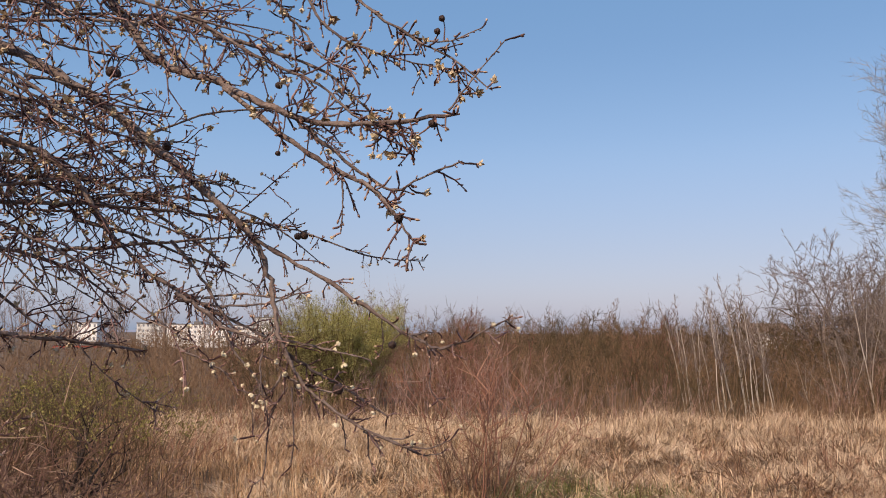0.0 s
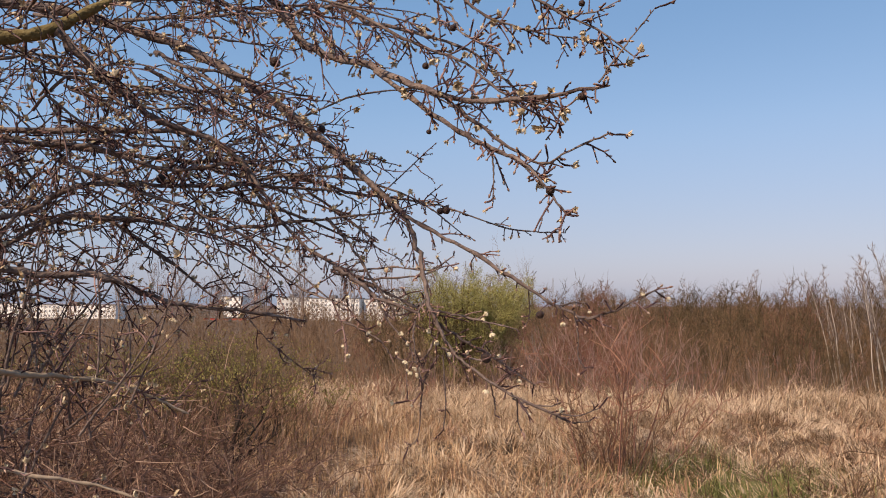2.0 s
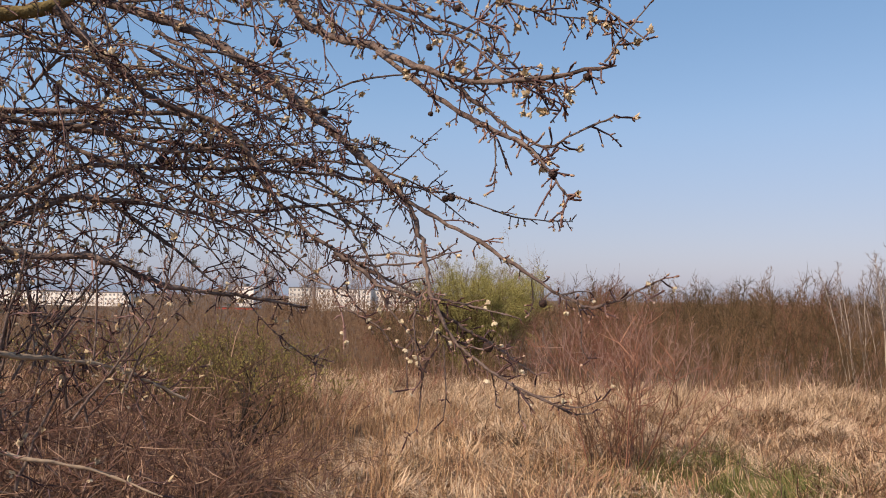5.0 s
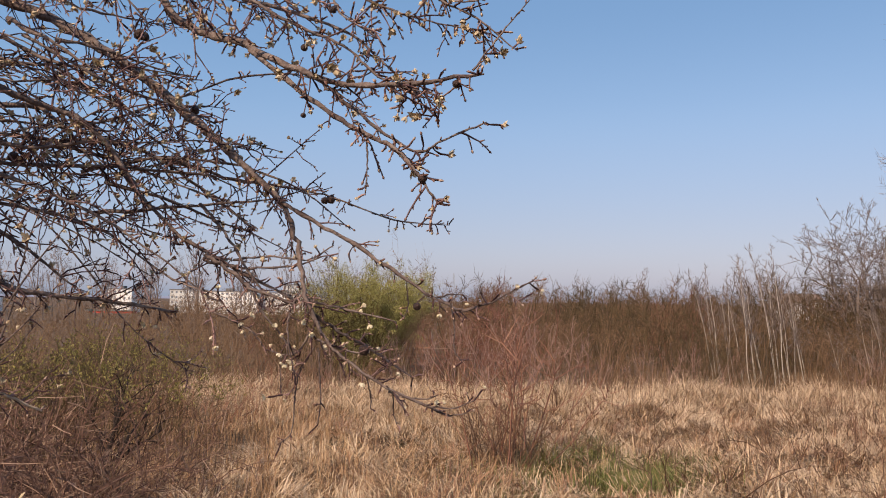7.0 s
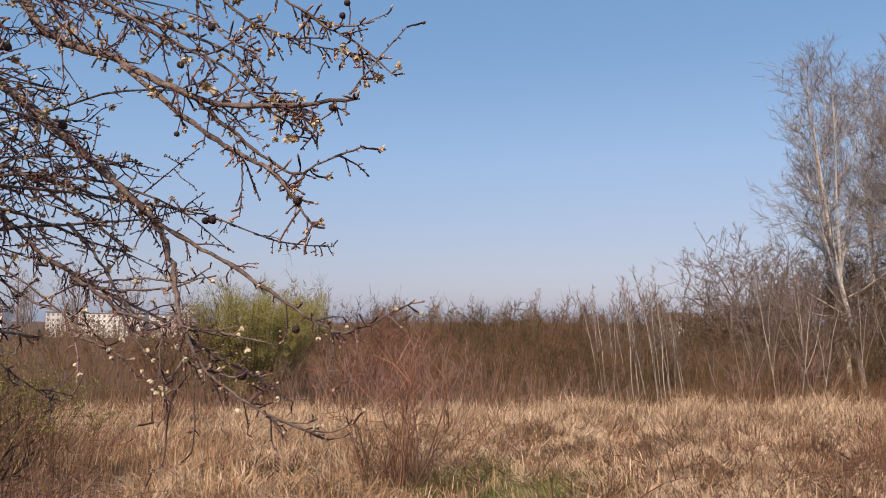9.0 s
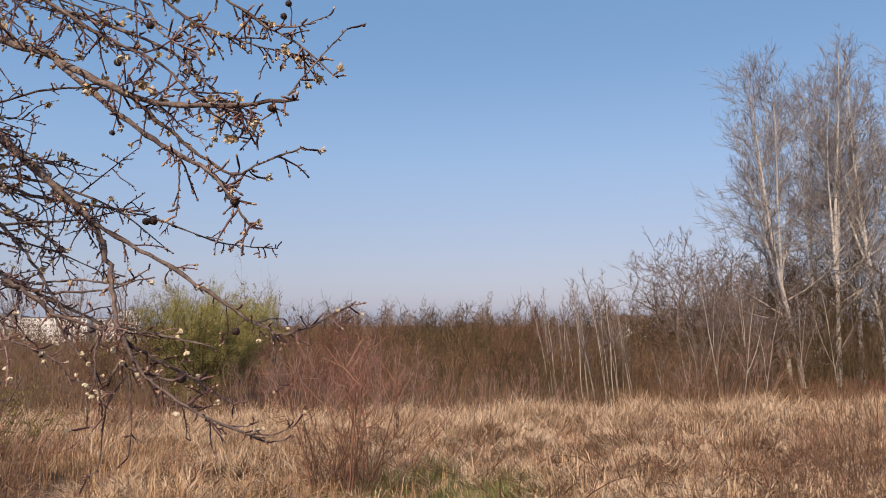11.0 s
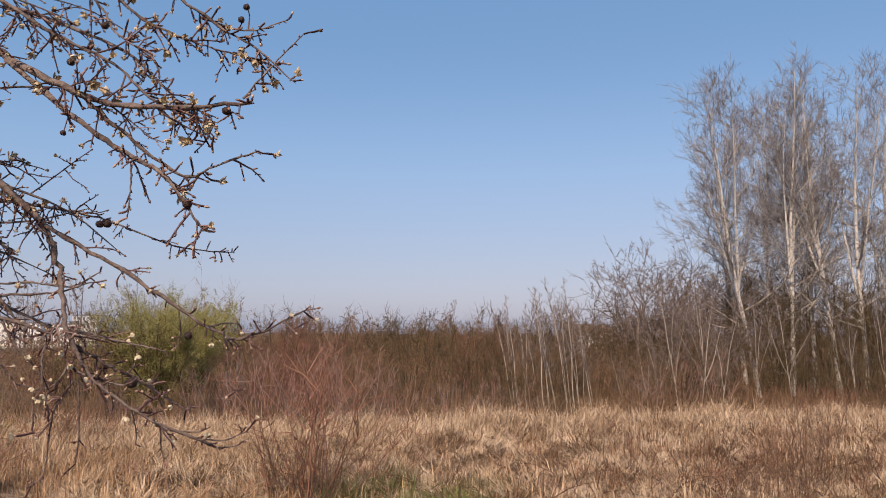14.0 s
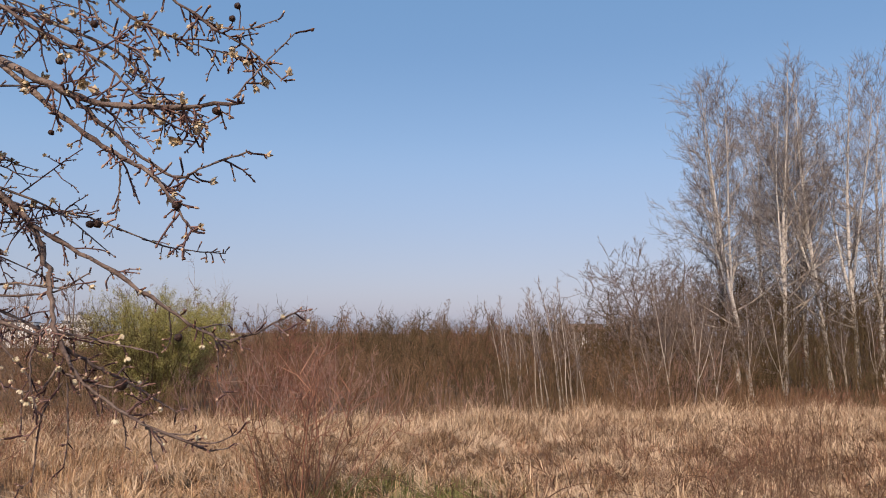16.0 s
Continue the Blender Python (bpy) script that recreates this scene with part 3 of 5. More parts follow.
def thicket():
    """The hedge of bare shrubs behind the meadow, six rows deep."""
    rng = np.random.default_rng(8)
    for row, (y, step) in enumerate(((14.7, 1.2), (16.4, 1.4), (18.6, 1.45), (21.2, 1.15), (24.2, 0.85), (26.6, 0.9))):
        x = -13.5 - 2.0 * row
        while x < 16 + 3 * row:
            px, py = x + rng.normal(0, 0.25), y + rng.normal(0, 0.4)
            x += step * rng.uniform(0.75, 1.2)
            low = np.clip((px + 3.5) / 3.0, 0, 1)
            s = (0.86 + 0.22 * low) * rng.uniform(0.84, 1.08) * (1 + 0.07 * math.sin(px * 1.1 + row) + 0.06 * math.sin(px * 2.3 + 2.1 * row)) * (0.60, 0.86, 0.96, 1.03, 1.08, 1.13)[row]
            if px > 8:
                s *= 1.0 + 0.12 * min(max(px - 9.2, 0), 6) * (row > 1)
            if row == 5 and not -9 < px < 13:
                continue
            if (-3.4 < px < -0.7 and 15.5 < py < 19) or (row == 0 and px > 8.5 and rng.uniform() < 0.6):
                continue
            u = rng.uniform()
            red = 0.85 if row < 3 and -0.9 < px < 1.5 else (0.1 if 5.5 < px < 8 else 0.06)
            olive = 0.85 if px > 7.5 or 3.0 < px < 5.2 else (0.5 if px > 5.2 else (0.08 if px < -3 else 0.12))
            m = on_ground(px, py, rng.uniform(0, 6.28), s, s * rng.uniform(0.92, 1.06))
            if px < -2.6 + rng.normal(0, 0.5) and u > red:
                shrub("faded_shrub", "leafless pale olive-brown shrub in the thicket", "shrub", "thicket shrubs", FADED_KINDS[rng.integers(2)] if row < 4 else LOOSE_FADED[0], (FADED, FADED), m)
            elif u < red:
                shrub("dogwood_shrub", "leafless reddish-brown shrub in the thicket behind the meadow", "shrub", "thicket shrubs", RED_KINDS[rng.integers(2)], (REDSHRUB, REDSHRUB), m @ Matrix.Scale(1.18, 4))
            elif u > 1 - olive:
                shrub("olive_shrub", "dense olive-brown leafless shrub in the thicket", "shrub", "thicket shrubs", OLIVE_KINDS[rng.integers(2)] if row < 3 else (FAR_OLIVE[rng.integers(2)] if row < 4 else LOOSE_OLIVE[0]), (OLIVE, OLIVE), m)
            else:
                shrub("brown_shrub", "leafless brown many-stemmed shrub in the thicket", "shrub", "thicket shrubs", BROWN_KINDS[rng.integers(4)] if row < 3 else (FAR_KINDS[rng.integers(3)] if row < 4 else LOOSE_KINDS[rng.integers(2)]), (SHRUB, SHRUB), m)


thicket()


# ---- willow ----
def willow():
    rng = np.random.default_rng(21)
    t = thing("willow_bush", "rounded willow bush with fresh yellow-green leaves", "willow", at=on_ground(-2.15, 18.0))
    main, thin = Tubes(4), Tubes(3)
    leaf = []
    for _ in range(120):
        a, q = rng.uniform(0, 2 * np.pi), math.sqrt(rng.uniform(0, 1))
        pts, _ = stem(rng, (0.4 * q * math.cos(a), 0.4 * q * math.sin(a), -0.1), (0.60 * q * math.cos(a), 0.6 * q * math.sin(a), 1), rng.uniform(2.2, 3.0) * (1 - 0.12 * q), 5, 0.08, -0.1)
        main.add(pts, 0.013 * np.array([1, 0.8, 0.65, 0.5, 0.35, 0.15]))
        for _ in range(20):
            p, w = along(pts, rng.uniform(0.12, 1.0))
            q2, _ = stem(rng, p, aside(rng, w, rng.uniform(25, 75)), rng.uniform(0.18, 0.5), 2, 0.2, 0.2)
            thin.add(q2, 0.0042 * np.array([1, 0.7, 0.3]))
            if rng.uniform() > 0.34 + 0.60 * min(max((p[2] - 1.1 + 0.8 * p[0]) / 1.4, 0), 1):
                continue
            for _ in range(150):
                c, w2 = along(q2, rng.uniform(0.0, 1.0))
                leaf.append((c + rng.normal(0, 0.045, 3), rng.normal(0, 1, 3), rng.normal(0, 1, 3), rng.uniform(0.0055, 0.0098)))
    part("branchwork", main.mesh("branchwork"), OLIVE, t)["kind"] = "stuff"
    part("twig_mass", thin.mesh("twig_mass"), OLIVE, t)["kind"] = "stuff"
    c = np.array([v[0] for v in leaf])
    a = np.array([v[1] for v in leaf])
    b = np.cross(a, np.array([v[2] for v in leaf]))
    s = np.array([v[3] for v in leaf])[:, None]
    a = a / np.linalg.norm(a, axis=1, keepdims=True) * s * 1.7
    b = b / np.linalg.norm(b, axis=1, keepdims=True) * s * 0.6
    v = np.stack([c - a - b, c - a + b, c + a], 1)
    ob = part("leaves", mesh_of("leaves", v.reshape(-1, 3), None, np.arange(len(c) * 3), smooth=False), LEAF, t, "small fresh yellow-green leaves")
    ob["kind"] = "stuff"


willow()
for x, y, s in ((-3.05, 17.5, 1.12), (-3.5, 18.3, 1.18), (-2.6, 18.9, 1.2)):
    shrub("olive_shrub", "dense olive-brown leafless shrub beside the willow", "shrub", "thicket shrubs", OLIVE_KINDS[0 if x > -3.2 else 1], (OLIVE, OLIVE), on_ground(x, y, x * 7, s))
shrub("faded_shrub", "tall leafless pale brown shrub behind the willow", "shrub", "thicket shrubs", FADED_KINDS[0], (FADED, FADED), on_ground(-1.55, 19.7, 1.3, 0.84, 1.55))


# ---- trees ----
def tree_meshes(seed, height, r0, trunk_wander, limbs, limb_len, angle, subs, twigs, lift, crown_from=0.3, twig_r=0.0055, top=0.25, leaders=0, joined=False, spray=(0.012, 0.036, 20, 60), fork=(14, 24)):
    """Trunk, limbs and fine crown of one bare tree, as three meshes."""
    rng = np.random.default_rng(seed)
    trunk, boughs, crown = Tubes(8), [], Tubes(3)
    pts, _ = stem(rng, (0, 0, -0.25), (rng.normal(0, 0.05), rng.normal(0, 0.05), 1), height, 9, trunk_wander, 0.1)
    taper = np.array([1.25, 0.95, 0.86, 0.76, 0.66, 0.55, 0.44, 0.32, 0.2, 0.08])
    trunk.add(pts, r0 * taper)
    axes = [(pts, crown_from, limbs, r0, height)]
    for _ in range(leaders):
        f = rng.uniform(0.18, 0.45)
        p, w = along(pts, f)
        size = height * (1 - f) * rng.uniform(0.78, 0.98)
        q, _ = stem(rng, p, aside(rng, w, rng.uniform(*fork)), size, 9, trunk_wander, 0.25)
        trunk.add(q, r0 * (1 - f) * 0.75 * taper)
        axes.append((q, 0.12, int(limbs * size / height), r0 * (1 - f) * 0.75, size))
    for pts, begin, number, radius, size in axes:
        for i in range(number):
            f = begin + (0.99 - begin) * ((i + rng.uniform(0, 1)) / number)
            p, w = along(pts, f)
            share = rng.uniform(0.55, 1.15) * (1.0 - (1 - top) * (f - begin) / (1 - begin))
            length = height * limb_len * share
            q, _ = stem(rng, p, aside(rng, w, rng.normal(angle * (1.15 - 0.45 * f), 10)), length, 4, 0.11, lift)
            r = max(radius * 0.42 * (1.15 - f), 0.009)
            boughs.append((q, r * np.array([1, 0.75, 0.55, 0.38, 0.16])))
            for _ in range(max(1, round(subs * share))):
                g = rng.uniform(0.15, 0.98)
                p2, w2 = along(q, g)
                q2, _ = stem(rng, p2, aside(rng, w2, rng.uniform(22, 55)), length * rng.uniform(0.25, 0.55) * (1.15 - 0.5 * g), 3, 0.14, lift * 0.5)
                crown.add(q2, max(r * 0.40, twig_r * 1.3) * np.array([1, 0.75, 0.5, 0.25]))
                for _ in range(twigs):
                    p3, w3 = along(q2, rng.uniform(0.15, 1.0))
                    q3, _ = stem(rng, p3, aside(rng, w3, rng.uniform(*spray[2:])), height * rng.uniform(*spray[:2]), 2, 0.22, 0.25)
                    crown.add(q3, twig_r * np.array([1, 0.8, 0.45]))
    if joined:
        for q, r in boughs:
            crown.add(q, r)
        return [trunk.mesh("trunk"), crown.mesh("crown")]
    meshes = [trunk.mesh("trunk"), crown.mesh("crown")]
    for q, r in boughs:
        t = Tubes(4)
        t.add(q, r)
        meshes.append(t.mesh("limb"))
    return meshes


def tree(name, label, category, group, meshes, mats, m):
    t = thing(name, label, category, group, m)
    part("trunk", meshes[0], mats[0], t)
    part("crown", meshes[1], mats[2], t)["kind"] = "stuff"
    for me in meshes[2:]:
        part("limb", me, mats[1], t)
    return t


BIRCHES = [tree_meshes(400 + i, 9.8, 0.078, 0.035, 34, 0.25, 58, 13, 6, 0.5, 0.21, 0.0046, 0.5, 2, spray=(0.013, 0.036, 15, 60), fork=(7, 14)) for i in range(3)]
YOUNG = [tree_meshes(420 + i, 4.4, 0.020, 0.06, 17, 0.26, 46, 4, 5, 0.4, 0.25, 0.0040, 0.4, 2) for i in range(3)]
SAPLINGS = [tree_meshes(440 + i, 3.2, 0.0125, 0.05, 13, 0.18, 36, 4, 5, 0.3, 0.42, 0.0027) for i in range(3)]
SPREAD = [tree_meshes(460 + i, 4.3, 0.045, 0.08, 16, 0.52, 68, 10, 7, 0.22, 0.2, 0.0050, 0.5, 2) for i in range(2)]
BROAD = tree_meshes(468, 3.6, 0.055, 0.10, 15, 0.74, 66, 12, 7, 0.3, 0.2, 0.0056, 0.5, 2)
FAR = [tree_meshes(480 + i, 9.0, 0.10, 0.05, 13, 0.30, 48, 4, 5, 0.6, 0.18, 0.019, 0.4, 2, True) for i in range(5)]


REMOTE = [tree_meshes(495 + i, 9.0, 0.16, 0.05, 8, 0.30, 50, 3, 3, 0.6, 0.15, 0.055, 0.3, 2, True) for i in range(2)]


def standing_trees():
    rng = np.random.default_rng(14)
    tall = ((14.38, 20.3, 0.97, -0.135), (15.8, 20.6, 1.06, -0.03), (16.95, 20.0, 1.02, -0.01), (17.9, 20.0, 1.03, 0.0), (19.4, 20.6, 1.02, 0.03), (16.7, 22.9, 1.04, 0.02), (15.2, 22.0, 1.0, -0.06), (17.5, 21.7, 1.04, 0.02), (18.6, 23.3, 1.05, 0.0))
    for i, (x, y, s, lean) in enumerate(tall):
        tree("birch_tree", "tall leafless birch with a whitish trunk at the meadow's edge", "birch", "tall birches",
             BIRCHES[i % 3], (BIRCH, PALE, CROWN), on_ground(x, y, 0, 1.0, s) @ Matrix.Rotation(lean, 4, 'Y') @ Matrix.Rotation(rng.uniform(0, 6.28), 4, 'Z'))
    for i, (x, y, s, lean) in enumerate(((8.6, 15.0, 0.72, -0.10), (8.95, 14.8, 0.62, 0.06), (9.9, 15.5, 0.66, -0.05), (7.35, 14.9, 0.32, -0.2), (7.8, 14.8, 0.36, -0.25), (8.15, 15.1, 0.42, 0.2),
                                         (11.3, 16.2, 0.66, 0.05), (12.7, 16.6, 0.74, -0.05), (14.5, 16.6, 0.62, 0.0), (10.8, 17.2, 0.8, -0.1), (16.0, 17.2, 0.7, 0.0))):
        tree("young_birch", "slender young birch with pale bare branches", "young birch", "young birches",
             YOUNG[i % 3], (PALE, GREYWOOD, GREYWOOD), on_ground(x, y, 0, s) @ Matrix.Rotation(lean, 4, 'Y') @ Matrix.Rotation(rng.uniform(0, 6.28), 4, 'Z'))
    for i in range(23):
        x, y = 5.05 + 0.09 * i + rng.normal(0, 0.06), 15.5 + rng.normal(0, 0.3)
        tree("birch_sapling", "thin pale birch sapling in a dense upright clump", "sapling", "birch saplings",
             SAPLINGS[i % 3], (PALE, GREYWOOD, GREYWOOD), on_ground(x, y, 0, rng.uniform(0.62, 0.86) + 0.2 * math.exp(-((x - 6.2) / 0.45) ** 2)) @ Matrix.Rotation(rng.normal(0, 0.05), 4, 'X') @ Matrix.Rotation(rng.normal(-0.08, 0.05), 4, 'Y'))
    for i, (x, y, s) in enumerate(((10.65, 20.6, 1.04), (11.4, 20.9, 1.08), (12.0, 21.2, 0.95), (8.9, 23.0, 0.7), (12.7, 20.8, 0.9), (14.4, 23.5, 1.1), (17.4, 24.5, 1.25), (12.2, 19.2, 0.85), (13.5, 21.6, 1.0), (10.7, 18.9, 0.72))):
        tree("spreading_tree", "leafless grey tree with a broad spreading crown", "bare tree", "spreading trees",
             BROAD if i < 2 else SPREAD[i % 2], (GREYWOOD, GREYWOOD, GREYWOOD), on_ground(x, y, rng.uniform(0, 6.28), s))


standing_trees()


def far_trees():
    """Bare trees far behind the thicket; beyond 65 m haze is painted into their twigs."""
    rng = np.random.default_rng(19)
    spots = [(-44 + 1.7 * i, 82 + 10 * math.sin(i * 2.1), 0.82 + 0.2 * math.cos(i * 1.7)) for i in range(20)]
    spots += [(-46 + 2.2 * i, 74 + 9 * math.sin(i * 3.3), 0.74 + 0.16 * math.cos(i * 2.3)) for i in range(11)]
    spots += [(-12.5, 85, 0.7), (-9.6, 78, 0.62), (-80, 100, 0.9), (-72, 95, 0.85), (-63, 90, 0.8), (-55, 88, 0.9)]
    spots += [(-2.3, 34, 0.42), (-1.2, 36, 0.40), (-3.4, 38, 0.40), (11.2, 50, 0.52), (12.8, 54, 0.42), (3.2, 44, 0.40), (5.4, 46, 0.42), (7.3, 60, 0.45), (16.0, 58, 0.46), (20, 62, 0.5), (1.6, 40, 0.38), (2.5, 52, 0.44)]
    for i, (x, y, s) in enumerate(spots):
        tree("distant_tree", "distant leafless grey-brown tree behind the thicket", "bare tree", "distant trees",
             FAR[(i % 3) if y > 65 else 3 + i % 2], (GREYWOOD, GREYWOOD, HAZETWIG if y > 65 else SHRUB), on_ground(x, y, rng.uniform(0, 6.28), s))
    for i in range(20):
        y = rng.uniform(190, 420)
        x = rng.uniform(-0.95 * y, 0.55 * y) if i % 3 else rng.uniform(-0.75 * y, -0.45 * y)
        tree("remote_tree", "very distant bare brown tree below the skyline", "bare tree", "remote trees",
             REMOTE[i % 2], (SHRUB, SHRUB, SHRUB), on_ground(x, y, rng.uniform(0, 6.28), rng.uniform(0.8, 1.3), rng.uniform(0.55, 0.8)))


far_trees()


def far_shrubs():
    rng = np.random.default_rng(29)
    for i in range(96):
        y = rng.uniform(28, 50)
        x = rng.uniform(-0.6 * y, 0.6 * y) if i % 3 else rng.uniform(-0.1 * y, 0.45 * y)
        tall = 1.0 + 0.013 * (y - 28) + (0.12 if x > 0 else -0.1)
        shrub("brown_shrub", "far brown leafless shrub beyond the thicket", "shrub", "far shrubs", LOOSE_KINDS[i % 2], (SHRUB, SHRUB),
              on_ground(x, y, rng.uniform(0, 6.28), rng.uniform(1.1, 1.5), tall * rng.uniform(0.92, 1.14)))


far_shrubs()


# ---- distance ----
def block(name, label, x0, x1, y, z0, z1, storeys, bays, wall, depth=14.0, base=0.0):
    """A flat-roofed block of flats with real window openings set back in its front."""
    t = thing(name, label, "apartment block", "apartment blocks", Matrix.Translation(((x0 + x1) / 2, y, z0)))
    w, h = (x1 - x0) / 2, z1 - z0
    bay, rise = 2 * w / bays, (h - base) / storeys
    bm = bmesh.new()
    xs, zs = [], []
    for b in range(bays):
        xs.append((-w + bay * (b + 0.28), -w + bay * (b + 0.72)))
    for s in range(storeys):
        zs.append((base + rise * (s + 0.34), base + rise * (s + 0.78)))
    z = 0.0
    for a, b in zs:
        box(bm, -w, 0, z, w, 0.5, a)
        x = -w
        for c, d in xs:
            box(bm, x, 0, a, c, 0.5, b)
            x = d
        box(bm, x, 0, a, w, 0.5, b)
        z = b
    box(bm, -w, 0, z, w, 0.5, h)
    box(bm, -w, 0.5, 0, w, depth, h)
    part("wall", bm, wall, t)
    roof = bmesh.new()
    box(roof, -w - 0.4, -0.4, h + 0.01, w + 0.4, depth + 0.4, h + 0.5)
    box(roof, -w * 0.2, depth * 0.3, h + 0.5, w * 0.05, depth * 0.7, h + 2.2)
    part("roof", roof, ROOFING, t)
    pane = bmesh.new()
    box(pane, -bay * 0.215, 0.30, 0.02, bay * 0.215, 0.45, rise * 0.43)
    pane_mesh = bpy.data.meshes.new("window")
    pane.to_mesh(pane_mesh)
    pane.free()
    for s in range(storeys):
        for b in range(bays):
            part("window", pane_mesh, GLASS, t, at=Matrix.Translation((-w + bay * (b + 0.5), 0, zs[s][0])))
    return t


def distance():
    block("apartment_block", "long white apartment block seen far off over the shrubs", -172, -134, 500, -12, 4.2, 5, 12, PLASTER)
    block("apartment_block", "grey-white apartment block with a flat roof", -195, -174, 505, -12, 5.0, 5, 7, GREYWALL)
    block("apartment_block", "white apartment block half hidden by bare trees", -132, -104, 506, -12, 3.6, 5, 9, PLASTER)
    block("apartment_block", "white and grey apartment block with a raised roof", -124, -107, 530, -12, 9.5, 6, 6, GREYWALL)
    block("apartment_block", "narrow white building above a red ground floor", -235, -219, 500, -12, 5.0, 4, 5, PLASTER)
    block("apartment_block", "very long white apartment block behind the orchard tree", -450, -392, 510, -14, -0.5, 4, 18, PLASTER)
    block("apartment_block", "long white apartment block behind the bare branches", -386, -318, 505, -14, -1.0, 4, 20, PLASTER)
    block("low_shop_building", "low red building at the foot of the flats", -240, -212, 485, -14, -9.5, 1, 5, REDWALL, 8)
    # a house with a pitched roof on the far rise
    t = thing("distant_house", "small pale house with a brown pitched roof", "house", at=Matrix.Translation((91.5, 200, -1.0)))
    bm = bmesh.new()
    box(bm, -5, 0, -2, 5, 8, 2.6)
    part("wall", bm, PLASTER, t)
    bm = bmesh.new()
    v = [bm.verts.new(c) for c in ((-5.6, -0.6, 2.55), (5.6, -0.6, 2.55), (5.6, 8.6, 2.55), (-5.6, 8.6, 2.55), (-5.6, 4, 4.9), (5.6, 4, 4.9))]
    for f in ((0, 1, 5, 4), (2, 3, 4, 5), (0, 4, 3), (1, 2, 5), (3, 2, 1, 0)):
        bm.faces.new([v[i] for i in f])
    part("roof", bm, TILES, t)
    bm = bmesh.new()
    box(bm, -0.6, -0.06, 0.4, 0.6, -0.01, 1.7)
    window = bpy.data.meshes.new("window")
    bm.to_mesh(window)
    bm.free()
    for x in (-3.2, 0, 3.2):
        part("window", window, GLASS, t, at=Matrix.Translation((x, 0, 0)))
    # lattice mast
    t = thing("radio_mast", "thin grey steel mast on the horizon", "mast", at=Matrix.Translation((-1.6, 300, -7)))
    tubes = Tubes(4)
    for a in range(3):
        c, s = math.cos(a * 2.094), math.sin(a * 2.094)
        tubes.add(np.array([(0.5 * c, 0.5 * s, 0), (0.22 * c, 0.22 * s, 18.5)]), [0.09, 0.07])
    part("mast_leg", tubes.mesh("mast_leg"), STEEL, t)
    braces = Tubes(4)
    for i in range(16):
        a, b = i * 2.094, (i + 1) * 2.094
        braces.add(np.array([(0.45 * math.cos(a), 0.45 * math.sin(a), i * 1.15), (0.45 * math.cos(b), 0.45 * math.sin(b), (i + 1) * 1.15)]), [0.04, 0.04])
    part("brace", braces.mesh("brace"), STEEL, t)
    # low hills along the horizon, with the haze's blue painted on
    a = np.linspace(-1.2, 1.2, 160)
    r = 2600
    top = 2 + 5 * (patchy(a * 9, a * 3, 1.0, 55) + 1) + 2 * patchy(a * 40, a * 9, 1.0, 56)
    lo = np.stack([r * np.sin(a), r * np.cos(a), np.full(160, -30.0)], 1)
    hi = np.stack([(r + 200) * np.sin(a), (r + 200) * np.cos(a), top - 8], 1)
    i = np.arange(159)
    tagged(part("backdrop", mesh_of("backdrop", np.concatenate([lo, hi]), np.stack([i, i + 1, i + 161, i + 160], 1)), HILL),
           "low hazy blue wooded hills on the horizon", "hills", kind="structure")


distance()


# ---- weeds and brambles ----
def bramble_meshes(seed, height, spread, canes, twigs, r0):
    """Arching canes, each with its side twigs as a mesh of its own."""
    rng = np.random.default_rng(seed)
    each = []
    for _ in range(canes):
        tubes = Tubes(3)
        a = rng.uniform(0, 2 * np.pi)
        start = (rng.normal(0, 0.25 * spread), rng.normal(0, 0.25 * spread), -0.05)
        pts, _ = stem(rng, start, (0.55 * math.cos(a), 0.55 * math.sin(a), 1.0), height * rng.uniform(0.9, 1.7), 6, 0.16, -1.5)
        pts[:, 2] = np.maximum(pts[:, 2], 0.02)
        r = r0 * rng.uniform(0.6, 1.2)
        tubes.add(pts, r * np.array([1, 0.9, 0.8, 0.65, 0.5, 0.35, 0.2]))
        for _ in range(twigs):
            p, w = along(pts, rng.uniform(0.1, 1.0))
            q, _ = stem(rng, p, aside(rng, w, rng.uniform(25, 75)), rng.uniform(0.08, 0.32), 2, 0.22, 0.2)
            tubes.add(q, r * 0.55 * np.array([1, 0.75, 0.35]))
        each.append(tubes.mesh("cane"))
    return each


def split_fits(kinds, mat):
    for k in kinds:
        for me in k:
            me.materials.append(mat)


BRAMBLES = [bramble_meshes(500 + i, 0.95, 0.9, 50, 10, 0.0068) for i in range(3)]
split_fits(BRAMBLES, BRAMBLE)
CANES = [bramble_meshes(570 + i, 0.85, 0.5, 4, 6, 0.0068) for i in range(3)]
split_fits(CANES, DARKWEED)
BUDDED = [shrub_meshes(np.random.default_rng(520 + i), 1.25, 1.2, 28, 9, 0.008, 0.3, split=True) for i in range(2)]
split_fits(BUDDED, OLIVE)
WEEDS = [shrub_meshes(np.random.default_rng(540 + i), 1.15, 0.46, 11, 7, 0.0062, 0.85, fine=0.7, split=True) for i in range(3)]
split_fits(WEEDS, DARKWEED)
OPEN_BUSH = shrub_meshes(np.random.default_rng(577), 1.75, 1.0, 13, 9, 0.0125, 0.0, fine=0.75, split=True, wild=0.15, low=0.2)
split_fits([OPEN_BUSH], REDWEED)
BUSH_FOOT = shrub_meshes(np.random.default_rng(578), 1.1, 0.62, 12, 9, 0.0095, 0.1, fine=0.75, split=True, wild=0.15)
split_fits([BUSH_FOOT], WEED)
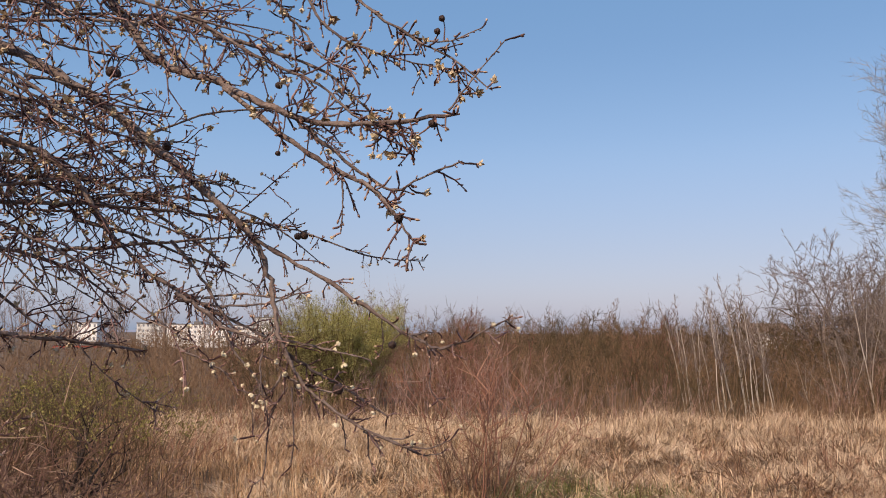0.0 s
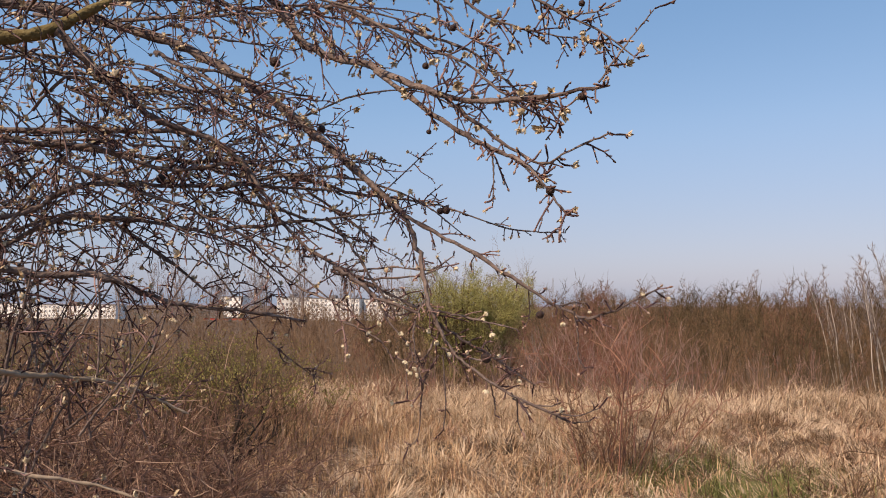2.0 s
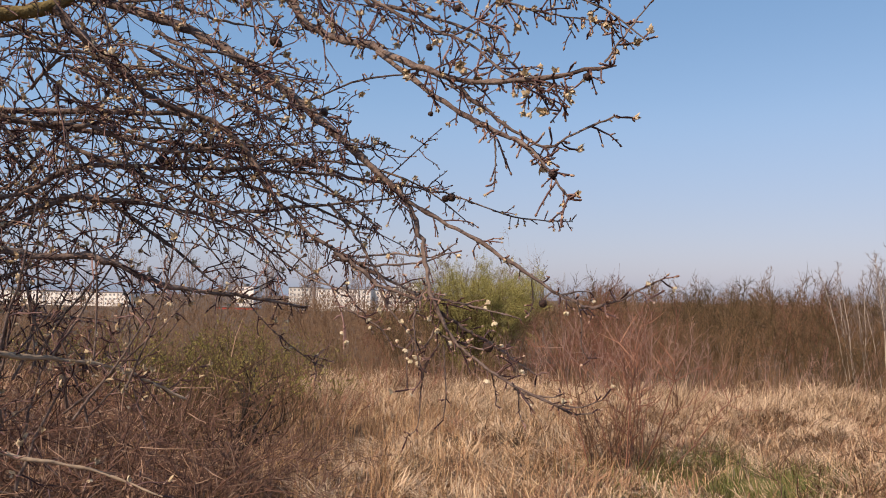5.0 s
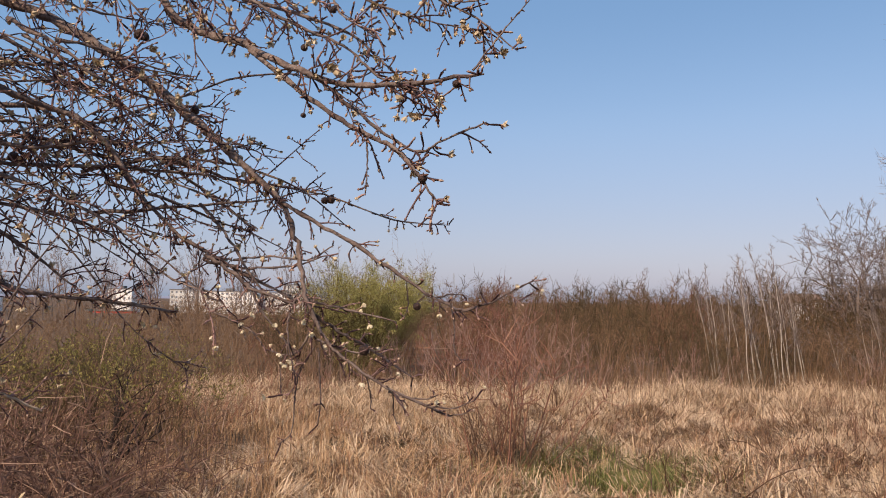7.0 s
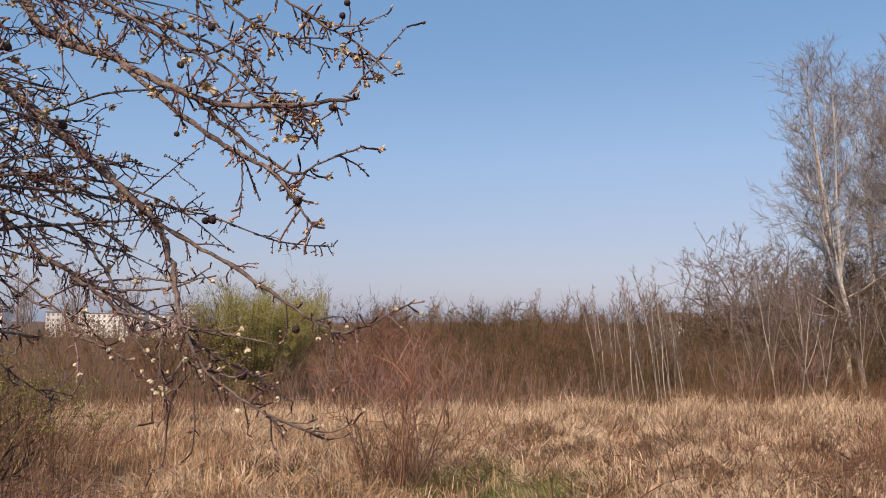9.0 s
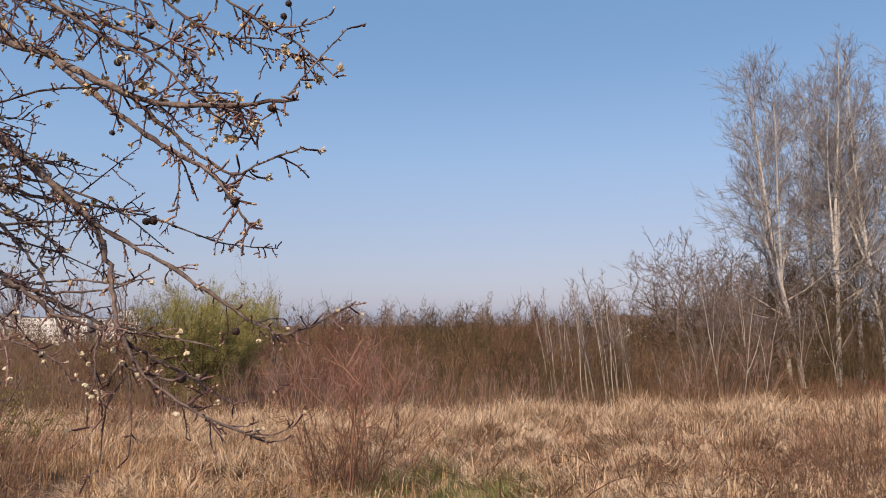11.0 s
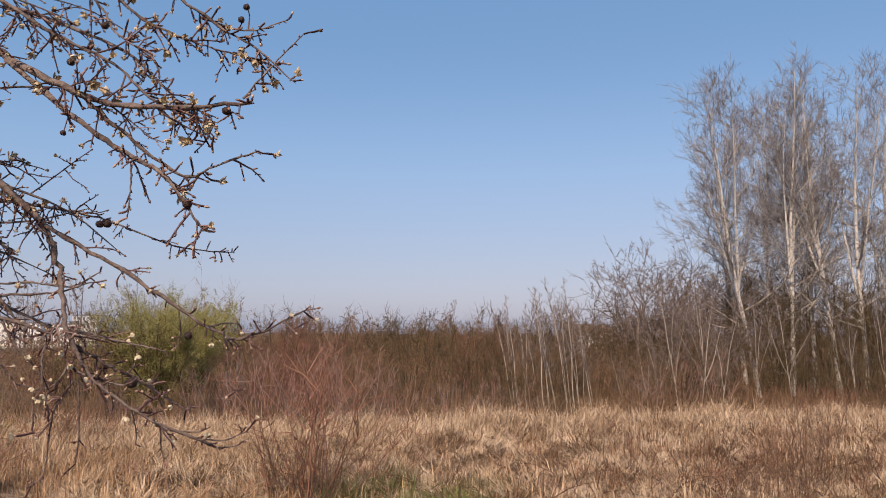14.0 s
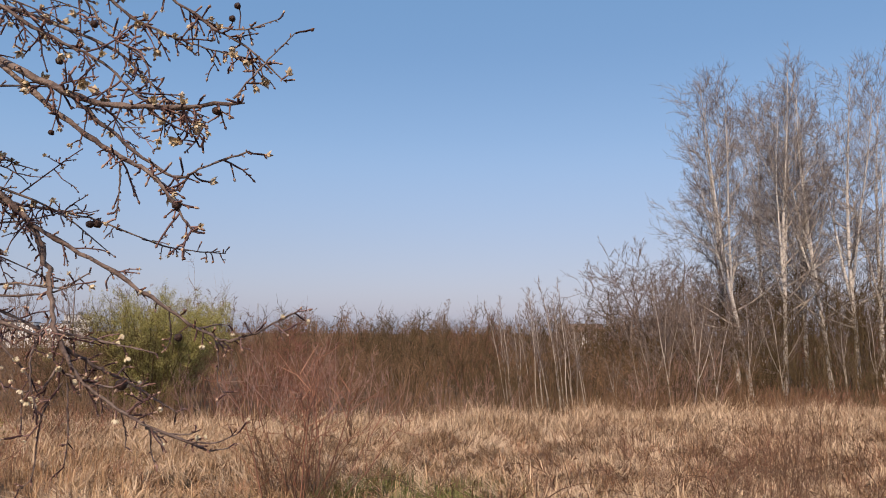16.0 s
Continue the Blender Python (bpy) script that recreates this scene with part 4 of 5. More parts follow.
SHOOTS = [shrub_meshes(np.random.default_rng(550 + i), 1.7, 1.2, 13, 8, 0.0100, 0.25, fine=0.6, split=True, wild=0.14) for i in range(2)]
split_fits(SHOOTS, PINKSTEM)
FIELD = [shrub_meshes(np.random.default_rng(560 + i), 0.95, 0.9, 18, 3, 0.0075, 0.8, fine=0.7) for i in range(3)]
fits(FIELD[:2], (WEED, WEED))
fits(FIELD[2:], (REDWEED, REDWEED))


def leaf_buds(seed, meshes, count, size):
    """Small upright bud leaves along the twigs of a shrub."""
    r = np.random.default_rng(seed)
    found = []
    for me in meshes:
        co = np.empty(len(me.vertices) * 3, np.float32)
        me.vertices.foreach_get("co", co)
        found.append(co.reshape(-1, 3))
    c = np.concatenate(found)
    c = c[r.integers(0, len(c), count)]
    c = c[c[:, 2] > 0.6]
    n = len(c)
    a = np.stack([r.normal(0, 0.4, n), r.normal(0, 0.4, n), np.ones(n)], 1) * size
    b = np.cross(a, r.normal(0, 1, (n, 3)))
    b = b / np.linalg.norm(b, axis=1, keepdims=True) * size * 0.35
    v = np.stack([c, c + a * 0.5 + b, c + a, c + a * 0.5 - b], 1)
    return mesh_of("bud_growth", v.reshape(-1, 3), np.arange(n * 4).reshape(-1, 4), smooth=False)


def undergrowth():
    rng = np.random.default_rng(33)
    dark = tree_meshes(590, 1.2, 0.034, 0.12, 14, 0.42, 62, 4, 4, 0.4, 0.3, 0.0035, 0.5, 2)
    tree("dead_sapling", "small dark dead sapling with crooked bare branches", "sapling", "", dark, (BLACKWOOD, BLACKWOOD, BLACKWOOD), on_ground(-3.08, 6.85, 0.4))
    for i, (x, y, s, sz) in enumerate(((-2.15, 4.3, 0.9, 0.85), (-2.6, 4.0, 1.0, 1.0), (-3.3, 4.4, 1.1, 1.1), (-2.4, 5.0, 1.0, 1.05), (-3.2, 5.4, 1.1, 1.15), (-4.1, 5.0, 1.1, 1.2),
                                       (-2.3, 5.6, 0.85, 0.8), (-2.3, 6.3, 0.8, 0.7), (-3.8, 6.2, 1.1, 1.1), (-4.9, 6.2, 1.2, 1.2), (-1.75, 3.5, 0.8, 0.7), (-2.4, 3.2, 0.9, 0.85), (-5.6, 7.0, 1.2, 1.1), (-4.4, 7.2, 1.1, 0.95), (-2.0, 3.9, 0.85, 0.7), (-1.9, 4.9, 0.8, 0.6), (-2.9, 4.9, 1.0, 1.0), (-2.7, 5.9, 0.9, 0.8))):
        shrub("bramble_bush", "tangled dark brown leafless bramble bush", "bramble", "brambles", BRAMBLES[i % 3], (BRAMBLE, BRAMBLE), on_ground(x, y, rng.uniform(0, 6.28), s, sz))
    for i in range(34):
        x, y = rng.uniform(0.6, 6.5), rng.uniform(4.9, 7.8)
        shrub("bramble_shoot", "long thin brown bramble shoots arching over the straw", "bramble", "bramble shoots", CANES[i % 3], (WEED, WEED), on_ground(x, y, rng.uniform(0, 6.28), rng.uniform(0.6, 1.0)))
    buds = [leaf_buds(600 + i, BUDDED[i], 2800, 0.022) for i in range(2)]
    for i, (x, y, s) in enumerate(((-3.45, 7.7, 1.06), (-4.15, 8.0, 1.0), (-2.95, 8.3, 0.8), (-4.7, 9.9, 1.0), (-3.95, 10.1, 0.9), (-5.4, 10.0, 1.0), (-4.4, 10.6, 1.0), (-6.3, 10.2, 1.0), (-7.4, 10.4, 1.0))):
        t = shrub("budding_shrub", "grey-green shrub with small opening leaf buds", "shrub", "budding shrubs", BUDDED[i % 2], (OLIVE, OLIVE), on_ground(x, y, rng.uniform(0, 6.28), s))
        part("bud_growth", buds[i % 2], BUDGREEN, t, "pale green opening buds")["kind"] = "stuff"
    for i, (x, y, s, sz) in enumerate(((0.44, 7.7, 0.95, 0.8), (0.30, 7.85, 0.8, 0.68), (0.58, 7.8, 0.8, 0.62), (3.95, 5.0, 0.42, 1.15), (3.6, 5.4, 0.4, 0.9),
                                       (4.6, 6.4, 0.6, 0.9), (4.2, 5.7, 0.55, 0.9), (5.2, 6.9, 0.7, 0.85), (6.3, 8.2, 0.9, 0.9), (4.9, 8.0, 0.8, 0.7), (7.2, 9.0, 0.9, 0.9), (5.6, 7.2, 0.8, 0.85))):
        shrub("dead_weed", "dry brown branching weed standing in the straw", "weed", "dead weeds", WEEDS[i % 3], (WEED, WEED), on_ground(x, y, rng.uniform(0, 6.28), s, sz))
    shrub("bare_bush", "open reddish-brown leafless bush fanning out of the straw", "bush", "", OPEN_BUSH + BUSH_FOOT, (REDWEED, REDWEED), on_ground(0.43, 7.6, 0.6, 0.95))
    for i in range(16):
        x, y = rng.uniform(3.9, 7.0), rng.uniform(5.2, 9.0)
        shrub("dead_weed_clump", "clump of upright reddish-brown dead weeds", "weeds", "weed clumps", FIELD[2 if i % 3 else 0], (WEED, WEED), on_ground(x, y, rng.uniform(0, 6.28), rng.uniform(0.35, 0.6), rng.uniform(0.5, 0.85)))
    for i, (x, y, s) in enumerate(((0.9, 13.2, 1.05), (1.5, 13.5, 0.95), (0.2, 13.5, 0.9), (2.3, 13.8, 0.7), (3.4, 13.6, 0.6), (-0.8, 13.4, 0.75), (4.4, 13.9, 0.6), (8.0, 14.2, 0.8), (9.0, 14.6, 0.9), (-2.2, 14.0, 0.7), (7.2, 14.0, 0.6))):
        shrub("pale_shoot_shrub", "open shrub of pinkish pale shoots before the thicket", "shrub", "pale shoots", SHOOTS[i % 2], (PINKSTEM, PINKSTEM), on_ground(x, y, rng.uniform(0, 6.28), s))
    for i, (x, y, s) in enumerate(((-4.5, 8.4, 0.85), (-4.1, 8.8, 0.8), (-4.9, 8.9, 0.9), (-3.0, 9.4, 0.9), (-2.6, 9.9, 0.85), (-3.4, 9.0, 0.7), (-5.5, 8.6, 0.9), (-2.4, 12.0, 0.9), (-2.9, 12.3, 0.9), (-6.2, 8.9, 0.95), (-3.7, 8.1, 0.65), (-2.7, 8.6, 0.6))):
        shrub("dead_weed_clump", "clump of upright reddish-brown dead weeds", "weeds", "weed clumps", FIELD[2 if i < 9 else 0], (WEED, WEED), on_ground(x, y, rng.uniform(0, 6.28), s * 1.1, s * 0.95))
    for i in range(26):
        y = rng.uniform(8.6, 13.6)
        x = rng.uniform(-0.95 * y, -1.9 - 0.25 * (13.6 - y) * 0.3)
        shrub("dead_weed_clump", "clump of upright reddish-brown dead weeds", "weeds", "weed clumps", FIELD[i % 3], (WEED, WEED), on_ground(x, y, rng.uniform(0, 6.28), rng.uniform(0.8, 1.2), rng.uniform(0.6, 0.85)))
    for i in range(24):
        y = rng.uniform(12.5, 17.5)
        x = rng.uniform(8.5, 0.9 * y + 0.5) if i % 2 else rng.uniform(9.5, 15)
        shrub("dead_weed_clump", "clump of upright reddish-brown dead weeds", "weeds", "weed clumps", FIELD[i % 2 if x < 11.5 else 2], (WEED, WEED), on_ground(x, y, rng.uniform(0, 6.28), rng.uniform(0.9, 1.3), rng.uniform(0.75, 1.1)))


undergrowth()


# ---- apple tree ----
class AppleTree:
    """An old apple tree whose limbs reach far out over the meadow."""

    def __init__(self):
        self.rng = np.random.default_rng(44)
        self.thing = thing("apple_tree", "old leafless apple tree with lichened limbs and opening buds", "apple tree", at=None)
        self.rest, self.buds, self.spots, self.made = Tubes(3), Tubes(3), [], 0
        self.twigs, self.lines = self.rest, []

    def limb(self, name, points, r0, r1, density=1.0, reach=0.16, mat=None, droop=0.0, n=None):
        rng = self.rng
        pts = curve(points, n or (6 * len(points)))
        size = np.linalg.norm(np.diff(pts, axis=0), axis=1).sum()
        pts[1:-1] += rng.normal(0, 1, (len(pts) - 2, 3)) * (min(1.0, r0 / 0.009) * np.linspace(0.0035, 0.0009, len(pts) - 2))[:, None]
        f = np.linspace(0, 1, len(pts))
        r = 0.86 * (r0 + (r1 - r0) * f ** 0.8) * (1 + 0.15 * rng.normal(0, 1, len(pts)).clip(-1.2, 1.8))
        r[-1] *= 0.55
        self.lines.append(pts)
        t = Tubes(8)
        t.add(pts, r)
        part(name, t.mesh(name), mat or BARK, self.thing)
        for _ in range(int(size * (32 if r0 > 0.0055 else 16) * min(density, 1.1))):
            self.spur(*along(pts, rng.uniform(0.05, 1.0)))
        for _ in range(int(size * (10 if r0 > 0.0055 else 38))):
            self.node(*along(pts, rng.uniform(0.05, 1.0)))
        for _ in range(int(size * 20 * min(density, 1.25))):
            g = rng.uniform(0.02, 1.0)
            p, w = along(pts, g)
            length = rng.uniform(0.25, 1.0) ** 1.5 * reach * 1.35 * (1.15 - 0.6 * g)
            if p[0] < -0.95:
                self.twig(p, w, length, 0.0028, droop + 0.35)
            elif self.made < 300 and length > 0.05:
                self.twigs = Tubes(4)
                self.wand(p, w, length, droop)
                part("twig", self.twigs.mesh("twig"), TWIG, self.thing)
                self.twigs, self.made = self.rest, self.made + 1
            else:
                self.wand(p, w, length, droop)
        self.spur(pts[-1] - (pts[-1] - pts[-2]) * 0.3, pts[-1] - pts[-2])

    def twig(self, p, w, length, r, droop=0.0, depth=0):
        rng = self.rng
        d = aside(rng, w, rng.uniform(30, 75))
        if length > 0.05:
            d[1] *= 0.75
        n = 5 if length > 0.06 else 3
        d[2] += rng.normal(0, 0.35)
        pts, e = stem(rng, p, d, max(length, 0.025), n, 0.17, 0.05 - droop)
        self.twigs.add(pts, r * np.linspace(1, 0.5, n + 1))
        if depth < (2 if p[0] > -1.15 else 1):
            for _ in range(int(length * 28 + rng.uniform(0, 1))):
                q, v = along(pts, rng.uniform(0.15, 1.0))
                if rng.uniform() < 0.74:
                    self.spur(q, v)
                else:
                    self.twig(q, v, length * rng.uniform(0.3, 0.65), r * 0.75, droop, depth + 1)
        self.bud(pts[-1], e)

    def wand(self, p, w, length, droop, depth=0):
        """A long slender shoot that leaves its branch at a narrow angle and carries small knobs."""
        rng = self.rng
        d = aside(rng, w / np.linalg.norm(w), rng.uniform(25, 82))
        d[1] *= 0.7
        d[2] -= 0.15
        n = 5 if length > 0.06 else 3
        pts, e = stem(rng, p, d, max(length, 0.02), n, 0.14, -droop - 0.12)
        self.twigs.add(pts, (0.0023 if depth == 0 else 0.0019) * np.linspace(1, 0.62, n + 1))
        for _ in range(int(length * 46 + rng.uniform(0, 1))):
            (self.node if rng.uniform() < 0.8 else self.spur)(*along(pts, rng.uniform(0.1, 1.0)))
        if depth == 0:
            for _ in range(int(length * 13 + rng.uniform(0, 1))):
                self.wand(*along(pts, rng.uniform(0.15, 0.8)), length * rng.uniform(0.3, 0.65), droop, 1)
        self.bud(pts[-1], e)

    def node(self, p, w):
        """A knob on a thin shoot: a stub of a few millimetres with one bud."""
        rng = self.rng
        d = aside(rng, w, rng.uniform(35, 75))
        e = p + d * rng.uniform(0.002, 0.007)
        self.twigs.add(np.array([p, e]), np.array([0.0016, 0.0019]))
        self.bud(e, d, 0.6)

    def spur(self, p, w):
        """A short knobbly side shoot that thickens to its end and carries a claw of buds."""
        rng = self.rng
        d = aside(rng, w, rng.uniform(40, 80))
        pts, e = stem(rng, p, d, rng.uniform(0.25, 1.0) ** 1.6 * 0.034 + 0.004, 3, 0.22, 0.1)
        self.twigs.add(pts, np.array([0.0022, 0.0020, 0.0027, 0.0023]))
        self.bud(pts[-1], e)
        for _ in range(rng.integers(0, 2)):
            self.bud(pts[rng.integers(1, 4)], aside(rng, e, rng.uniform(35, 65)))

    def bud(self, p, w, s=1.0):
        rng = self.rng
        size = rng.uniform(0.006, 0.0105) * s
        w = w / np.linalg.norm(w)
        if p[0] < -0.85:
            self.buds.add(np.array([p, p + w * size]), np.array([0.0024, 0.0006]) * s)
        else:
            self.buds.add(np.array([p, p + w * size * 0.3, p + w * size * 0.65, p + w * size]), np.array([0.0014, 0.0030, 0.0026, 0.0006]) * s)
        if s == 1.0:
            self.spots.append((p + w * size * 0.6, w))

    def finish(self, chance=0.10):
        rng = self.rng
        part("twig_mass", self.rest.mesh("twig_mass"), TWIG, self.thing)["kind"] = "stuff"
        part("bud_mass", self.buds.mesh("bud_mass"), BUD, self.thing)["kind"] = "stuff"
        clusters = [self.cluster(i, 18, 0.0115) for i in range(4)]
        blossoms = [self.blossom(i) for i in range(3)]
        picks = rng.permutation(len(self.spots))
        made, white, far = [], [], []
        for i in picks:
            p, w = self.spots[i]
            if p[2] < 1.72 and -0.62 < p[0] < 0.2:
                bunch = min(np.linalg.norm(p - np.array(q)) for q in ((-0.45, 2.44, 1.50), (-0.54, 2.46, 1.54), (-0.25, 2.39, 1.59)))
                if len(white) < 44 and (bunch < 0.07 or rng.uniform() < 0.3) and all(np.linalg.norm(p - q) > 0.013 for q in white):
                    white.append(p)
                    part("blossom_bud", blossoms[i % 3], PETAL, self.thing, at=self.pose_at(p, w, rng.uniform(0.6, 1.1)))
            elif p[0] < -0.8 or len(made) >= 300:
                if len(far) < 1700:
                    far.append(self.pose_at(p, w, rng.uniform(0.7, 1.45)))
            elif all(np.linalg.norm(p - q) > 0.022 for q in made):
                made.append(p)
                part("leaf_tuft", clusters[i % 4], LEAFLET, self.thing, at=self.pose_at(p, w, rng.uniform(0.5, 1.0) if rng.uniform() < 0.72 else rng.uniform(1.1, 1.55)))

        few = self.cluster(9, 7, 0.0125)
        co = np.array([v.co for v in few.vertices])
        fc = np.array([list(f.vertices) for f in few.polygons])
        m = np.array(far)
        v = np.einsum("nij,kj->nki", m[:, :3, :3], co) + m[:, None, :3, 3]
        quads = fc[None] + (np.arange(len(m)) * len(co))[:, None, None]
        part("leaf_tuft_mass", mesh_of("leaf_tuft_mass", v.reshape(-1, 3), quads.reshape(-1, 4), smooth=False), LEAFLET, self.thing)["kind"] = "stuff"

    def pose_at(self, p, w, s):
        q = Vector(w).to_track_quat('Z', 'Y').to_matrix().to_4x4()
        return Matrix.Translation(p) @ q @ Matrix.Scale(s, 4)

    def cluster(self, seed, count, length):
        """Folded young leaves in a tuft."""
        r = np.random.default_rng(700 + seed)
        v, quads = [], []
        for i in range(count):
            a, o = i * 2.4 + r.uniform(0, 0.5), r.uniform(0.05, 1.5)
            d = np.array([math.cos(a) * o, math.sin(a) * o, 1.0])
            d /= np.linalg.norm(d)
            side = np.array([-math.sin(a), math.cos(a), 0])
            l, k = length * r.uniform(0.5, 1.3), len(v)
            inward = np.array([-math.cos(a), -math.sin(a), 0.3]) * 0.0018
            c = d * l
            v += [np.zeros(3), c * 0.58 + side * 0.0034 - inward * 0.3, c - inward * r.uniform(-0.6, 1.0), c * 0.55 - inward * 1.1, c * 0.58 - side * 0.0034 - inward * 0.3]
            quads += [(k, k + 1, k + 2, k + 3), (k, k + 3, k + 2, k + 4)]
        return mesh_of("leaf_tuft", np.array(v), np.array(quads), smooth=False)

    def blossom(self, seed):
        """A half-open blossom: a ring of cupped petals round a small heart."""
        r = np.random.default_rng(720 + seed)
        bm = bmesh.new()
        heart = bmesh.ops.create_icosphere(bm, subdivisions=1, radius=0.0030)
        for v in heart["verts"]:
            v.co += Vector((0, 0, 0.0035))
        for i in range(6):
            a = i * 1.047 + r.uniform(-0.2, 0.2)
            out, side = Vector((math.cos(a), math.sin(a), 0)), Vector((-math.sin(a), math.cos(a), 0))
            reach = r.uniform(0.8, 1.25)
            rows = []
            for d, z, w in ((0.0012, 0.001, 0.0012), (0.0048, 0.0035, 0.0040), (0.0072 * reach, 0.0080, 0.0030), (0.0066 * reach, 0.0105, 0.0010)):
                rows.append([bm.verts.new(out * d + side * (w * k) + Vector((0, 0, z - 0.0006 * abs(k)))) for k in (-1, 0, 1)])
            for p, q in zip(rows, rows[1:]):
                for k in range(2):
                    bm.faces.new((p[k], p[k + 1], q[k + 1], q[k]))
        me = bpy.data.meshes.new("blossom_bud")
        bm.to_mesh(me)
        bm.free()
        return me

    def apple(self, p, radius):
        """A withered apple on a short stalk."""
        rng = self.rng
        bm = bmesh.new()
        bmesh.ops.create_icosphere(bm, subdivisions=2, radius=radius)
        for v in bm.verts:
            u = v.co.normalized()
            v.co *= 1 + 0.09 * math.sin(9 * u.x + 5 * u.z) * math.cos(8 * u.y) + rng.uniform(-0.03, 0.03)
            v.co.z -= radius * 0.30 * max(0.0, 1 - math.hypot(u.x, u.y) / 0.45) * (1 if u.z > 0 else -0.5)
        for f in bm.faces:
            f.smooth = True
        a = part("withered_apple", bm, WITHERED, self.thing, "shrivelled black apple", at=Matrix.Translation(p))
        lines = np.concatenate([l[len(l) // 4:] for l in self.lines])
        near = lines + np.array([0, 0, -0.03])
        hold = Vector(lines[np.argmin(np.linalg.norm(near - np.array(p), axis=1))]) - Vector(p)
        t = Tubes(5)
        mid = hold * 0.55 + Vector((0.004, 0.003, min(0.012, hold.length * 0.2)))
        t.add(np.array([(0, 0, radius * 0.6), (0.001, 0.001, radius * 1.15), tuple(mid), tuple(hold)]), [0.0013, 0.0012, 0.0014, 0.0018])
        part("stalk", t.mesh("stalk"), TWIG, a)


def apple_tree():
    t = AppleTree()
    trunk = Tubes(12)
    trunk.add(curve([(-2.55, 2.05, -0.15), (-2.50, 2.1, 0.6), (-2.38, 2.15, 1.3), (-2.42, 2.2, 2.0), (-2.40, 2.2, 2.75)], 16),
              0.13 * np.linspace(1.3, 0.3, 16))
    part("trunk", trunk.mesh("trunk"), BARK, t.thing)
    # the bright upper limb and its forks
    t.limb("limb", [(-2.4, 2.2, 2.6), (-1.6, 2.4, 2.72), (-0.93, 2.39, 2.54), (-0.72, 2.36, 2.33), (-0.52, 2.25, 2.23), (-0.31, 2.08, 2.10), (-0.14, 1.96, 2.05), (0.04, 1.85, 2.04)], 0.022, 0.0034, 0.75, 0.13)
    t.limb("branch", [(0.02, 1.86, 2.05), (0.07, 1.87, 2.12), (0.13, 1.89, 2.20)], 0.0026, 0.0012, 0.5, 0.02)
    t.limb("branch", [(-0.50, 2.23, 2.21), (-0.29, 2.09, 2.03), (-0.19, 1.99, 1.96), (-0.12, 1.92, 1.91), (-0.08, 1.88, 1.86), (-0.04, 1.86, 1.80)], 0.0075, 0.0025, 0.9, 0.10, droop=0.5)
    t.limb("branch", [(-0.19, 1.99, 1.96), (-0.185, 1.97, 1.89), (-0.187, 1.96, 1.83)], 0.0022, 0.0016, 0.5, 0.03)
    t.limb("branch", [(-0.31, 2.08, 2.10), (-0.22, 2.05, 2.02), (-0.10, 2.01, 1.93), (-0.03, 1.99, 1.95), (0.05, 1.97, 1.98)], 0.0055, 0.0022, 1.2, 0.09)
    # the long limb that droops to the blossom
    t.limb("limb", [(-2.4, 2.2, 2.5), (-1.95, 2.7, 2.66), (-1.48, 2.80, 2.57), (-1.18, 2.76, 2.43), (-0.90, 2.70, 2.24), (-0.67, 2.61, 2.05), (-0.49, 2.55, 1.89)], 0.024, 0.011, 1.2, 0.16)
    t.limb("branch", [(-0.49, 2.55, 1.89), (-0.26, 2.42, 1.76), (-0.04, 2.28, 1.62), (0.04, 2.23, 1.61), (0.16, 2.17, 1.67)], 0.0075, 0.0022, 0.7, 0.06)
    t.limb("branch", [(-0.90, 2.80, 2.05), (-0.74, 2.90, 2.01), (-0.60, 3.00, 2.00), (-0.45, 3.10, 1.98), (-0.22, 2.99, 1.89), (-0.03, 2.85, 1.86)], 0.008, 0.002, 1.0, 0.08)
    t.limb("branch", [(-0.50, 2.56, 1.90), (-0.44, 2.52, 1.78), (-0.40, 2.45, 1.64), (-0.35, 2.42, 1.54), (-0.29, 2.40, 1.48), (-0.17, 2.35, 1.41), (-0.03, 2.34, 1.35)], 0.0098, 0.0032, 0.9, 0.10)
    t.limb("branch", [(-0.40, 2.45, 1.62), (-0.29, 2.43, 1.60), (-0.16, 2.41, 1.57)], 0.005, 0.002, 0.9, 0.06)
    t.limb("branch", [(-0.39, 2.45, 1.59), (-0.30, 2.49, 1.53), (-0.24, 2.55, 1.49), (-0.12, 2.57, 1.41)], 0.007, 0.0025, 1.4, 0.08)
    t.limb("branch", [(-0.07, 2.33, 1.37), (-0.01, 2.31, 1.37), (0.04, 2.30, 1.39)], 0.0028, 0.0014, 0.8, 0.03)
    t.limb("branch", [(-0.41, 2.46, 1.66), (-0.43, 2.40, 1.58), (-0.42, 2.36, 1.51), (-0.40, 2.35, 1.44)], 0.0032, 0.0018, 1.6, 0.06)
